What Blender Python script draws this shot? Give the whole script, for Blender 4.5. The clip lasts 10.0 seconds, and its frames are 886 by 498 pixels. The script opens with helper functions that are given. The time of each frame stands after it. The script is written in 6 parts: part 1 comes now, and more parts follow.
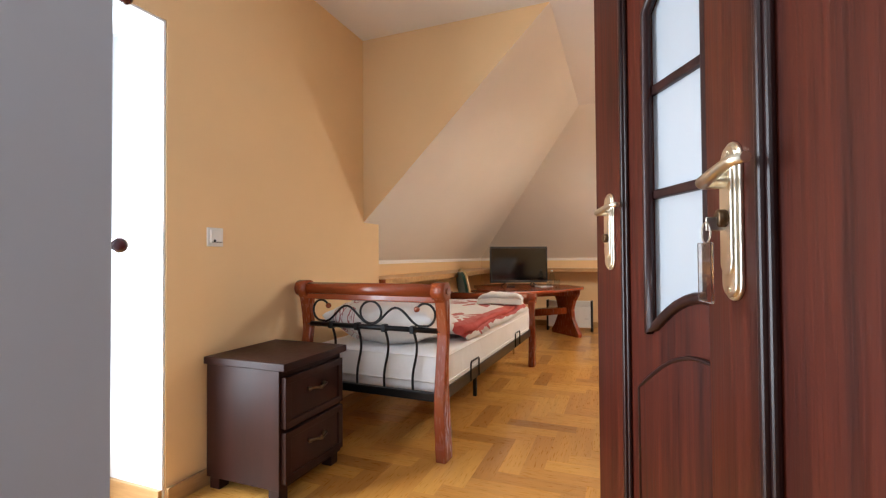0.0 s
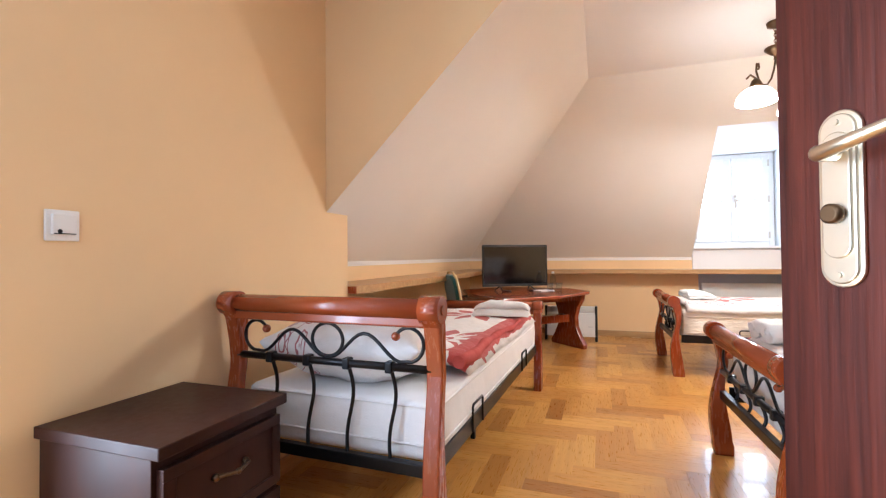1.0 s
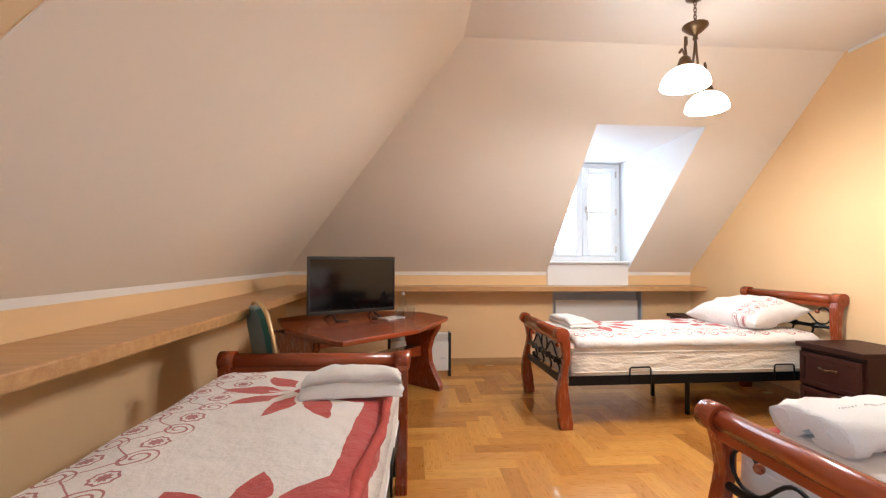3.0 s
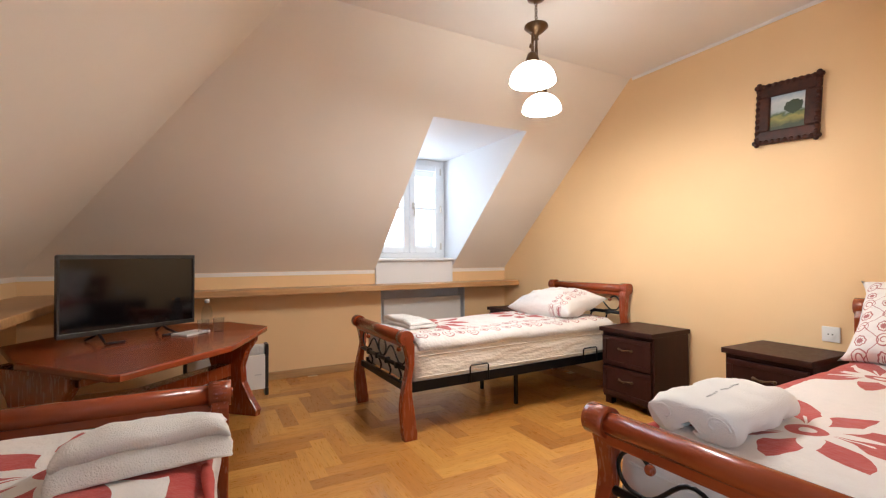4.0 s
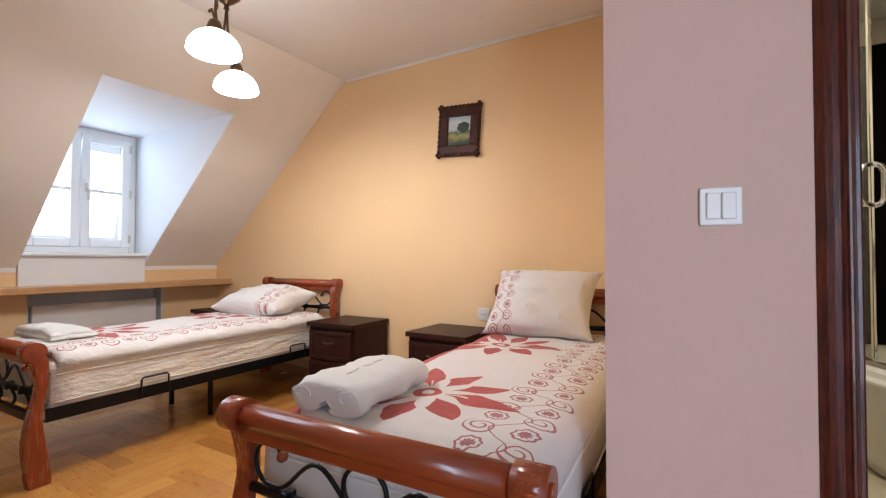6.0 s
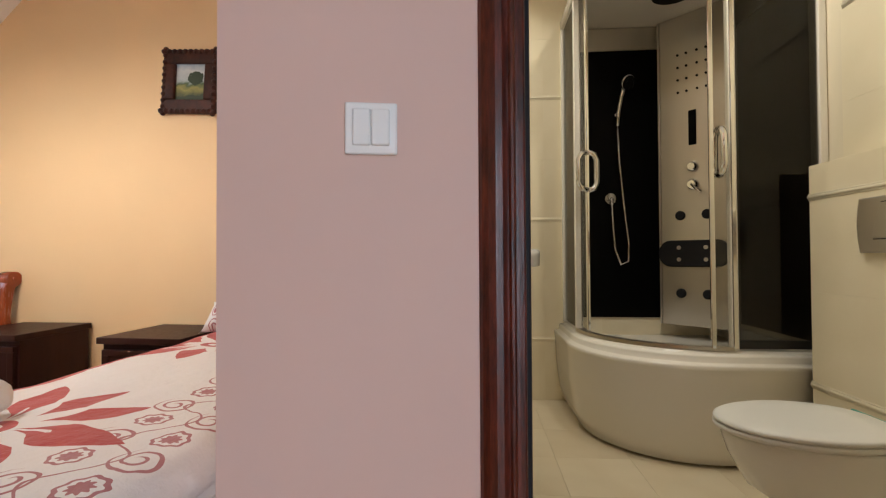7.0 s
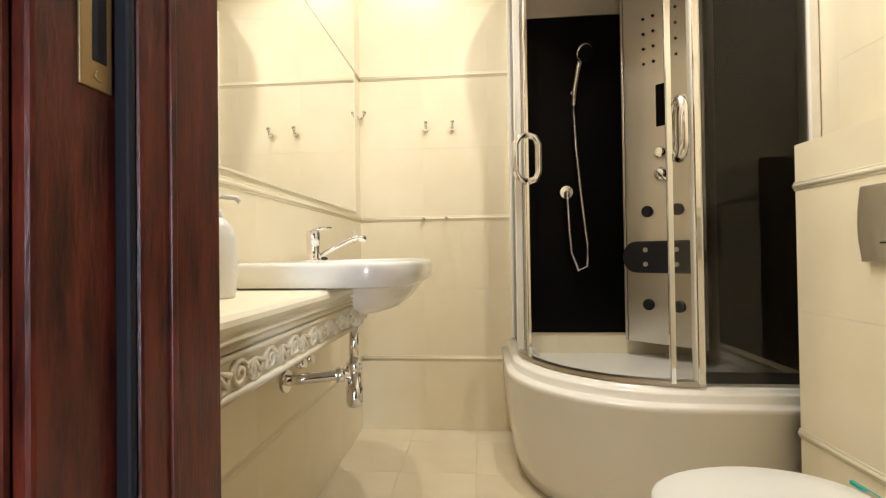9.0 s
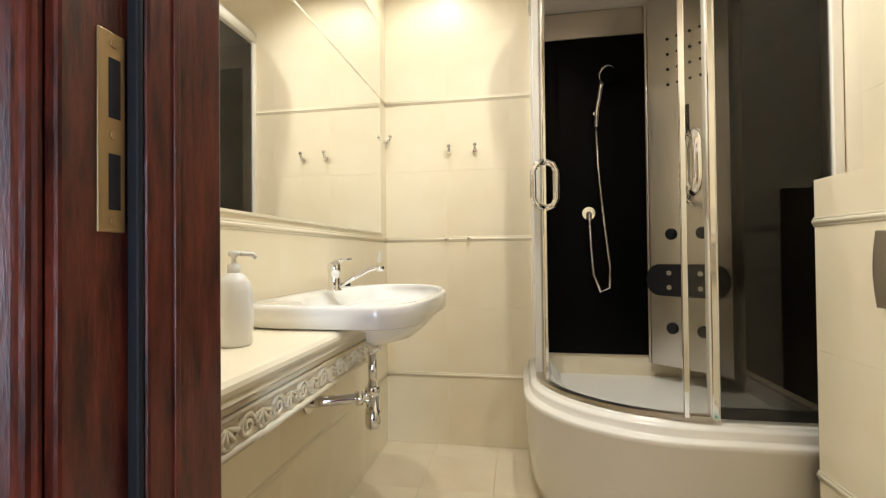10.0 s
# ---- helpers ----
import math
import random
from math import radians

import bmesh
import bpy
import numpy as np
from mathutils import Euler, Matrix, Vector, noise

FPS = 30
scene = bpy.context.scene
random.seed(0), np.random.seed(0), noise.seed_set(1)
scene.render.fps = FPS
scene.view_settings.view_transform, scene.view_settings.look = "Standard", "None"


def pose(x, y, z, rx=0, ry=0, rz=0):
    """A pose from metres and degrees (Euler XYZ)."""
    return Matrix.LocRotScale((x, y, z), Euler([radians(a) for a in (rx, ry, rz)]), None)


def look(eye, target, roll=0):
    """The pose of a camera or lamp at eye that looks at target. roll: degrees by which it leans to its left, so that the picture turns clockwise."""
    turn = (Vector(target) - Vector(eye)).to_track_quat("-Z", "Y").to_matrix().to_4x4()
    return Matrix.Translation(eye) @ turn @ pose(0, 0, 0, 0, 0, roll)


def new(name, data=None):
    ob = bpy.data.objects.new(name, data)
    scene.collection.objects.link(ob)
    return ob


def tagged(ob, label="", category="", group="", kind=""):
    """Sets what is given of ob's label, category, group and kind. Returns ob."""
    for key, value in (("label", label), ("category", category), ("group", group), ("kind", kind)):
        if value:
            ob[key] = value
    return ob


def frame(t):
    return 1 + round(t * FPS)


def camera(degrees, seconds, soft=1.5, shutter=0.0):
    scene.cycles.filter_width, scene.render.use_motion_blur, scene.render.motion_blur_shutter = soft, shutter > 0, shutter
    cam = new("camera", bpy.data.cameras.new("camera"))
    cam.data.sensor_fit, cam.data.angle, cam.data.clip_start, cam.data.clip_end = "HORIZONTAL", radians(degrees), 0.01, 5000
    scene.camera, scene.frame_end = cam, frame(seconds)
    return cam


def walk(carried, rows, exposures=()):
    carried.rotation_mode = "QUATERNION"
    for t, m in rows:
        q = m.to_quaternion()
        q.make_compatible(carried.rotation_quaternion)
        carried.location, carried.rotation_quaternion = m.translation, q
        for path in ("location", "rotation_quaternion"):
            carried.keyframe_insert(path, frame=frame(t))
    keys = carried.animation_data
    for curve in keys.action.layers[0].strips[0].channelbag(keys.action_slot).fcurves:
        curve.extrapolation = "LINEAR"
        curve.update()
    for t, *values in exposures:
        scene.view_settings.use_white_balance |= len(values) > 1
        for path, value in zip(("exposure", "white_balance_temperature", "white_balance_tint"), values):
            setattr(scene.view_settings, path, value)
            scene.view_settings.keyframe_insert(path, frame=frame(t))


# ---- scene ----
cam = camera(89.1, 10.0, 1.25)
PATH = [
    (0, (0.141, 0.023, 0.958), (-0.591, 1.884, 0.994), -0.4),
    (0.5, (0.006, 0.397, 0.941), (-0.654, 2.284, 0.98), -0.7),
    (1, (-0.158, 0.691, 0.96), (-0.814, 2.58, 0.995), -0.5),
    (1.5, (-0.266, 1.005, 0.966), (-0.914, 2.897, 1.004), -0.4),
    (2, (-0.38, 1.302, 0.981), (-0.902, 3.232, 1.024), -0.3),
    (2.2, (-0.432, 1.438, 1.008), (-0.834, 3.397, 1.057), 0.2),
    (3.5, (-0.584, 2.102, 1.065), (-0.06, 4.031, 1.096), -0.3),
    (4, (-0.637, 2.264, 1.06), (0.303, 4.028, 1.094), -0.3),
    (4.5, (-0.642, 2.344, 1.054), (0.585, 3.924, 1.087), -0.2),
    (5, (-0.632, 2.358, 1.009), (0.768, 3.785, 1.056), -0.2),
    (5.2, (-0.618, 2.342, 1.013), (0.842, 3.709, 1.056), -0.2),
    (6.5, (-0.173, 1.966, 0.975), (1.701, 2.663, 1.018), 0.0),
    (7, (0.062, 1.891, 0.914), (2.044, 2.157, 0.948), -0.3),
    (7.5, (0.343, 1.844, 0.85), (2.335, 1.673, 0.884), -0.6),
    (8, (0.508, 1.745, 0.856), (2.49, 1.483, 0.872), -0.9),
    (8.5, (0.539, 1.642, 0.886), (2.538, 1.615, 0.899), -1.0),
    (9, (0.546, 1.537, 0.953), (2.525, 1.82, 0.976), -0.8),
    (9.5, (0.55, 1.467, 1.034), (2.506, 1.881, 1.057), -0.7),
    (10, (0.501, 1.441, 1.061), (2.45, 1.891, 1.086), -0.6),
]
EXPOSURES = [(0.0, 0.42, 6350, 10), (0.5, 0.70, 6150, 10), (1.0, 0.86, 5600, 10), (2.0, 0.84, 5650, 10), (3.5, 0.43, 5950, 10), (4.5, 0.20, 5850, 10), (6.0, 0.02, 5650, 10), (6.5, -0.10, 5650, 10), (7.0, -0.05, 5950, 10), (7.5, 0.08, 6200, 10), (8.0, 0.50, 6100, 10), (9.0, 0.78, 5750, 10), (10.0, 0.70, 5550, 10)]
walk(cam, [(t, look(eye, target, roll)) for t, eye, target, roll in PATH], EXPOSURES)

# ---- light ----
world = bpy.data.worlds.new("world")
scene.world = world
world.use_nodes = True
wn = world.node_tree
sky = wn.nodes.new("ShaderNodeTexSky")
sky.sky_type, sky.sun_disc = "NISHITA", False
sky.sun_elevation, sky.sun_rotation = radians(35), radians(200)
wn.links.new(sky.outputs[0], wn.nodes["Background"].inputs[0])
wn.nodes["Background"].inputs[1].default_value = 0.12


def area(name, m, sx, sy, watts, colour):
    d = bpy.data.lights.new(name, "AREA")
    d.shape, d.size, d.size_y, d.energy, d.color = "RECTANGLE", sx, sy, watts, colour
    ob = new(name, d)
    ob.matrix_basis = m
    return ob


def bulb(name, p, watts, colour, radius=0.03):
    d = bpy.data.lights.new(name, "POINT")
    d.energy, d.color, d.shadow_soft_size = watts, colour, radius
    ob = new(name, d)
    ob.location = p
    return ob


def spot(name, m, watts, colour, angle=100, radius=0.03):
    d = bpy.data.lights.new(name, "SPOT")
    d.energy, d.color, d.spot_size, d.spot_blend, d.shadow_soft_size = watts, colour, radians(angle), 0.6, radius
    ob = new(name, d)
    ob.matrix_basis = m
    return ob


BATH = pose(0, 0, 0, 0, 0, 3.5)          # the bathroom stands a little askew to the bedroom
DAY, WARM = (0.80, 0.90, 1.0), (1.0, 0.92, 0.82)
area("dormer_daylight", look((1.243, 6.66, 1.6), (1.243, 5.0, 1.1)), 0.7, 0.85, 11, DAY)
area("balcony_daylight", look((-1.81, 0.845, 1.0), (0, 0.9, 0.95)), 0.5, 1.6, 37, DAY)
SHADES = ((0.775, 3.985), (1.10, 4.30))
for sx_, sy_ in SHADES:
    bulb("pendant_bulb", (sx_ + 0.01, sy_ + 0.005, 1.920), 32, WARM, 0.04)
BATH_WARM = (1.0, 0.91, 0.72)
HB = 2.78                                 # bathroom ceiling
DOWNLIGHTS = ((1.60, 1.50, 150), (2.66, 1.84, 140), (2.05, 1.10, 150))
for u_, v_, cone in DOWNLIGHTS:
    spot("bath_downlight_lamp", BATH @ pose(u_, v_, HB - 0.03), 31 if cone > 145 else 14, BATH_WARM, cone, 0.02)
# unseen fill light added in the corridor to brighten the doorway and the bed end
area("corridor_fill", pose(-0.1, -0.55, 2.4, 0, 0, 0), 0.6, 0.4, 17, (0.95, 0.97, 1.0))


# ---- materials ----
def principled(name, colour, rough=0.5, metal=0.0, **extra):
    m = bpy.data.materials.new(name)
    m.use_nodes = True
    b = m.node_tree.nodes["Principled BSDF"]
    b.inputs["Base Color"].default_value = (*colour, 1)
    b.inputs["Roughness"].default_value, b.inputs["Metallic"].default_value = rough, metal
    for k, v in extra.items():
        b.inputs[k.replace("_", " ")].default_value = v
    return m


def nd(m, kind, **inputs):
    n = m.node_tree.nodes.new("ShaderNode" + kind)
    for k, v in inputs.items():
        n.inputs[k].default_value = v
    return n


def ln(m, a, b):
    m.node_tree.links.new(a, b)


def bsdf(m):
    return m.node_tree.nodes["Principled BSDF"]


def mt(m, op, a, b=None, c=None):
    n = m.node_tree.nodes.new("ShaderNodeMath")
    n.operation = op
    for i, v in enumerate((a, b, c)):
        if v is None:
            continue
        if isinstance(v, (int, float)):
            n.inputs[i].default_value = v
        else:
            ln(m, v, n.inputs[i])
    return n.outputs[0]


def ramp(m, fac, stops):
    n = m.node_tree.nodes.new("ShaderNodeValToRGB")
    while len(n.color_ramp.elements) < len(stops):
        n.color_ramp.elements.new(0.5)
    for e, (p, c) in zip(n.color_ramp.elements, stops):
        e.position, e.color = p, (*c, 1)
    ln(m, fac, n.inputs[0])
    return n.outputs[0]


def mix(m, fac, a, b, mode="MIX"):
    n = m.node_tree.nodes.new("ShaderNodeMix")
    n.data_type, n.blend_type = "RGBA", mode
    for s, v in ((0, fac), (6, a), (7, b)):
        if isinstance(v, (int, float)):
            n.inputs[s].default_value = v
        elif isinstance(v, tuple):
            n.inputs[s].default_value = (*v, 1)
        else:
            ln(m, v, n.inputs[s])
    return n.outputs[2]


def coords(m, out="Object", scale=(1, 1, 1)):
    t = nd(m, "TexCoord")
    mp = nd(m, "Mapping", Scale=scale)
    ln(m, t.outputs[out], mp.inputs[0])
    return mp.outputs[0]


def noise_of(m, vec, scale, detail=4, rough=0.55):
    n = nd(m, "TexNoise", Scale=scale, Detail=detail, Roughness=rough)
    ln(m, vec, n.inputs["Vector"])
    return n.outputs["Fac"]


def bump(m, height, strength, distance=0.01):
    n = nd(m, "Bump", Strength=strength, Distance=distance)
    ln(m, height, n.inputs["Height"])
    ln(m, n.outputs[0], bsdf(m).inputs["Normal"])


def paint(name, colour, rough=0.75, vary=0.06):
    m = principled(name, colour, rough)
    v = coords(m)
    big, fine = noise_of(m, v, 1.3, 5), noise_of(m, v, 260, 3)
    lo = tuple(c * (1 - vary) for c in colour)
    ln(m, ramp(m, big, ((0.3, lo), (0.7, colour))), bsdf(m).inputs["Base Color"])
    bump(m, fine, 0.05, 0.0012)
    return m


def wood(name, dark, light, rough=0.3, scale=(2.0, 28, 28), out="Object", coat=0.0, grain=0.15, gloss=0.5, spread=0.18):
    m = principled(name, light, rough, Coat_Weight=coat, Specular_IOR_Level=gloss)
    v = coords(m, out, scale)
    oi = nd(m, "ObjectInfo")
    off = nd(m, "VectorMath")
    off.operation = "ADD"
    sc = nd(m, "CombineXYZ")
    ln(m, mt(m, "MULTIPLY", oi.outputs["Random"], 37.0), sc.inputs[0])
    ln(m, mt(m, "MULTIPLY", oi.outputs["Random"], 91.0), sc.inputs[1])
    ln(m, v, off.inputs[0])
    ln(m, sc.outputs[0], off.inputs[1])
    g, f = noise_of(m, off.outputs[0], 1.0, 6, 0.6), noise_of(m, off.outputs[0], 5.0, 3)
    both = mt(m, "ADD", mt(m, "MULTIPLY", g, 0.75), mt(m, "MULTIPLY", f, 0.25))
    ln(m, ramp(m, both, ((0.32, dark), (0.68, light))), bsdf(m).inputs["Base Color"])
    ln(m, mt(m, "ADD", mt(m, "MULTIPLY", f, spread), rough - spread / 2), bsdf(m).inputs["Roughness"])
    bump(m, both, grain, 0.003)
    return m


WALL = paint("apricot_paint", (0.88, 0.615, 0.33), 0.7)
WHITE = paint("cream_white_paint", (0.87, 0.82, 0.74), 0.75, 0.04)
CEIL = paint("white_paint", (0.86, 0.83, 0.79), 0.8, 0.03)
REVEAL = paint("cool_white_paint", (0.84, 0.85, 0.86), 0.6, 0.03)
GREY = paint("pale_grey_paint", (0.60, 0.63, 0.67), 0.7, 0.04)
PINK = paint("peach_paint", (0.71, 0.495, 0.42), 0.7)
PVC = principled("white_window_plastic", (0.85, 0.87, 0.88), 0.3)
MAHOGANY = wood("red_mahogany", (0.235, 0.042, 0.011), (0.30, 0.058, 0.015), 0.27, (18, 18, 2.2), coat=0.25, grain=0.004, spread=0.05)
MAHOG_X = wood("red_mahogany_along", (0.245, 0.044, 0.012), (0.31, 0.060, 0.016), 0.26, (18, 2.2, 18), coat=0.25, grain=0.004, spread=0.05)
WENGE = wood("wenge_veneer", (0.020, 0.0065, 0.005), (0.040, 0.0125, 0.009), 0.42, (9, 9, 1.3), grain=0.015, gloss=0.2)
DOORWOOD = wood("door_oak_stain", (0.018, 0.0038, 0.0028), (0.115, 0.0195, 0.0085), 0.40, (34, 34, 1.2), grain=0.35, gloss=0.25)
JAMBWOOD = wood("jamb_oak_stain", (0.012, 0.0024, 0.0018), (0.145, 0.024, 0.010), 0.36, (60, 60, 9), grain=0.45, gloss=0.4, coat=0.10)
DOORDARK = wood("door_moulding", (0.012, 0.004, 0.004), (0.040, 0.011, 0.009), 0.36, (26, 26, 1.6), grain=0.2, gloss=0.35)
SHELFWOOD = wood("light_oak_shelf", (0.42, 0.22, 0.08), (0.60, 0.36, 0.16), 0.35, (3, 30, 30), grain=0.06)
SKIRT = wood("oak_skirting", (0.36, 0.20, 0.08), (0.55, 0.34, 0.15), 0.4, (3, 3, 30), grain=0.06)
IRON = principled("black_iron", (0.012, 0.012, 0.014), 0.35, 0.6)
BRASS = principled("polished_brass", (0.84, 0.76, 0.60), 0.30, 1.0)
ANTIQUE = principled("antique_brass", (0.14, 0.085, 0.045), 0.38, 0.9)
CHROME = principled("chrome", (0.82, 0.82, 0.82), 0.08, 1.0)
STEEL = principled("brushed_steel", (0.62, 0.58, 0.52), 0.32, 1.0)
PLASTIC = principled("white_plastic", (0.82, 0.81, 0.78), 0.35)
BLACKP = principled("black_plastic", (0.012, 0.012, 0.013), 0.35)
SCREEN = principled("dark_screen", (0.004, 0.004, 0.005), 0.08)
GOLD = principled("gold_frame_paint", (0.66, 0.50, 0.27), 0.35, 0.8)
CERAMIC = principled("white_ceramic", (0.86, 0.85, 0.82), 0.08, Coat_Weight=0.5)
ACRYL = principled("white_acrylic", (0.85, 0.82, 0.76), 0.18)
MIRROR = principled("mirror_silver", (0.92, 0.92, 0.90), 0.01, 1.0)
BLACKGLASS = principled("black_glass", (0.003, 0.003, 0.003), 0.28, Specular_IOR_Level=0.06)
RUBBER = principled("dark_rubber", (0.014, 0.014, 0.016), 0.6, Specular_IOR_Level=0.2)


def glass(name, colour, rough=0.0):
    m = principled(name, colour, rough, Transmission_Weight=1.0, IOR=1.45)
    return m


PANE = glass("clear_glass", (1, 1, 1))
SMOKED = bpy.data.materials.new("smoked_glass")
SMOKED.use_nodes = True
_t = SMOKED.node_tree.nodes.new("ShaderNodeBsdfTransparent")
_t.inputs[0].default_value = (0.45, 0.44, 0.42, 1)
_g = SMOKED.node_tree.nodes.new("ShaderNodeBsdfGlossy")
_g.inputs["Roughness"].default_value = 0.02
_m = SMOKED.node_tree.nodes.new("ShaderNodeMixShader")
_f = SMOKED.node_tree.nodes.new("ShaderNodeLayerWeight")
_p = mt(SMOKED, "ADD", mt(SMOKED, "MULTIPLY", mt(SMOKED, "POWER", _f.outputs["Facing"], 4.0), 0.45), 0.03)
ln(SMOKED, _p, _m.inputs[0])
ln(SMOKED, _t.outputs[0], _m.inputs[1])
ln(SMOKED, _g.outputs[0], _m.inputs[2])
ln(SMOKED, _m.outputs[0], SMOKED.node_tree.nodes["Material Output"].inputs[0])
DOORGLASS = SMOKED.copy()
DOORGLASS.name = "light_smoked_glass"
DOORGLASS.node_tree.nodes[_t.name].inputs[0].default_value = (0.86, 0.85, 0.82, 1)
CLEAR = SMOKED.copy()
CLEAR.name = "clear_plastic"
CLEAR.node_tree.nodes[_t.name].inputs[0].default_value = (0.93, 0.95, 0.96, 1)
FROST = principled("frosted_glass", (0.60, 0.65, 0.70), 0.45, Transmission_Weight=0.3)
OPAL = principled("opal_glass_shade", (0.95, 0.93, 0.88), 0.3, Emission_Color=(1, 0.93, 0.82, 1), Emission_Strength=9.0)
SKYGLOW = principled("overcast_sky", (0, 0, 0), 1.0, Emission_Color=(0.93, 0.97, 1, 1), Emission_Strength=0.85)
FABRIC = principled("green_velvet", (0.011, 0.105, 0.088), 0.85, Sheen_Weight=0.4)
bump(FABRIC, noise_of(FABRIC, coords(FABRIC), 260, 2), 0.25, 0.003)
LINEN = principled("white_cotton", (0.80, 0.78, 0.76), 0.9, Sheen_Weight=0.2)
bump(LINEN, mt(LINEN, "ADD", noise_of(LINEN, coords(LINEN), 7, 3), mt(LINEN, "MULTIPLY", noise_of(LINEN, coords(LINEN), 220, 2), 0.12)), 0.5, 0.02)
TICK = principled("cream_mattress_sheet", (0.78, 0.73, 0.64), 0.9)
bump(TICK, noise_of(TICK, coords(TICK, scale=(1, 1, 3)), 6, 4), 0.7, 0.03)
TERRY = principled("white_terry_towel", (0.86, 0.85, 0.82), 0.95, Sheen_Weight=0.3)
bump(TERRY, noise_of(TERRY, coords(TERRY), 300, 2), 0.7, 0.006)
INK = principled("grey_thread", (0.60, 0.59, 0.60), 0.8)

RED, ROSE = (0.45, 0.055, 0.045), (0.42, 0.16, 0.16)


def printed(name, flowers, stripe=None, band=None, band2=None, cell=0.105):
    """Cotton printed with petals, a red stripe and bands of ringed ornament."""
    m = principled(name, (0.80, 0.77, 0.74), 0.9, Sheen_Weight=0.2)
    t = nd(m, "TexCoord")
    base = t.outputs["Object"]
    wob = nd(m, "TexNoise", Scale=9.0, Detail=2.0)
    ln(m, base, wob.inputs["Vector"])
    wv = nd(m, "VectorMath")
    wv.operation = "MULTIPLY_ADD"
    ln(m, wob.outputs["Color"], wv.inputs[0])
    wv.inputs[1].default_value = (0.035, 0.035, 0)
    ln(m, base, wv.inputs[2])
    s = nd(m, "SeparateXYZ")
    ln(m, wv.outputs[0], s.inputs[0])
    x, y = mt(m, "SUBTRACT", s.outputs[0], 0.0175), mt(m, "SUBTRACT", s.outputs[1], 0.0175)
    col = None
    mask = mt(m, "MULTIPLY", x, 0.0)
    for cx, cy, radius, ph in flowers:
        dx, dy = mt(m, "SUBTRACT", x, cx), mt(m, "SUBTRACT", y, cy)
        r = mt(m, "SQRT", mt(m, "ADD", mt(m, "MULTIPLY", dx, dx), mt(m, "MULTIPLY", dy, dy)))
        th = mt(m, "ARCTAN2", dy, dx)
        lobe = mt(m, "ABSOLUTE", mt(m, "SUBTRACT", mt(m, "MULTIPLY", mt(m, "FRACT", mt(m, "ADD", mt(m, "MULTIPLY", th, 9 / math.tau), ph)), 2.0), 1.0))
        lobe = mt(m, "MULTIPLY", lobe, mt(m, "ADD", mt(m, "MULTIPLY", mt(m, "SINE", mt(m, "ADD", mt(m, "MULTIPLY", th, 3.0), ph)), 0.20), 0.86))
        edge = mt(m, "MULTIPLY", mt(m, "ADD", mt(m, "MULTIPLY", mt(m, "POWER", mt(m, "ABSOLUTE", lobe), 0.85), 0.64), 0.40), radius)
        core = mt(m, "MULTIPLY", mt(m, "ADD", mt(m, "MULTIPLY", mt(m, "SUBTRACT", 1.0, lobe), 0.42), 0.16), radius)
        on = mt(m, "MULTIPLY", mt(m, "LESS_THAN", r, edge), mt(m, "GREATER_THAN", r, core))
        slit = mt(m, "GREATER_THAN", lobe, 0.07)
        vein = mt(m, "MULTIPLY", mt(m, "GREATER_THAN", lobe, 0.93), mt(m, "LESS_THAN", r, mt(m, "MULTIPLY", edge, 0.45)))
        slit = mt(m, "MULTIPLY", slit, mt(m, "SUBTRACT", 1.0, vein))
        on = mt(m, "MULTIPLY", on, slit)
        dot = mt(m, "MULTIPLY", mt(m, "LESS_THAN", r, radius * 0.16), mt(m, "GREATER_THAN", r, radius * 0.07))
        mask = mt(m, "MAXIMUM", mask, mt(m, "MAXIMUM", on, dot))
    if stripe:
        mask = mt(m, "MAXIMUM", mask, mt(m, "MULTIPLY", mt(m, "GREATER_THAN", y, stripe[0]), mt(m, "LESS_THAN", y, stripe[1])))
    red = mask
    orn = mt(m, "MULTIPLY", x, 0.0)
    for bd, along, across in ((band, x, y), (band2, y, x)):
        if not bd:
            continue
        inside = mt(m, "MULTIPLY", mt(m, "GREATER_THAN", across, bd[0]), mt(m, "LESS_THAN", across, bd[1]))
        # a waving stem with ringed blossoms on alternate sides and curled leaves between them
        mid = mt(m, "SUBTRACT", across, (bd[0] + bd[1]) / 2)
        ph_ = mt(m, "DIVIDE", along, cell)
        side = mt(m, "SUBTRACT", mt(m, "MULTIPLY", mt(m, "FLOOR", mt(m, "MULTIPLY", mt(m, "FRACT", mt(m, "MULTIPLY", ph_, 0.5)), 2.0)), 2.0), 1.0)
        ca = mt(m, "MULTIPLY", mt(m, "SUBTRACT", mt(m, "FRACT", ph_), 0.5), cell)
        cb = mt(m, "SUBTRACT", mid, mt(m, "MULTIPLY", side, cell * 0.60))
        d = mt(m, "SQRT", mt(m, "ADD", mt(m, "MULTIPLY", ca, ca), mt(m, "MULTIPLY", cb, cb)))
        th_ = mt(m, "ARCTAN2", cb, ca)
        rim = mt(m, "ADD", mt(m, "MULTIPLY", mt(m, "SINE", mt(m, "MULTIPLY", th_, 8.0)), cell * 0.022), cell * 0.33)
        ring = mt(m, "LESS_THAN", mt(m, "ABSOLUTE", mt(m, "SUBTRACT", d, rim)), cell * 0.038)
        dot = mt(m, "LESS_THAN", d, mt(m, "ADD", mt(m, "MULTIPLY", mt(m, "SINE", mt(m, "MULTIPLY", th_, 9.0)), cell * 0.03), cell * 0.19))
        stem_at = mt(m, "MULTIPLY", mt(m, "SINE", mt(m, "MULTIPLY", ph_, math.pi)), cell * 0.42)
        stem = mt(m, "LESS_THAN", mt(m, "ABSOLUTE", mt(m, "SUBTRACT", mid, stem_at)), cell * 0.036)
        cd = mt(m, "ADD", mid, mt(m, "MULTIPLY", side, cell * 0.70))
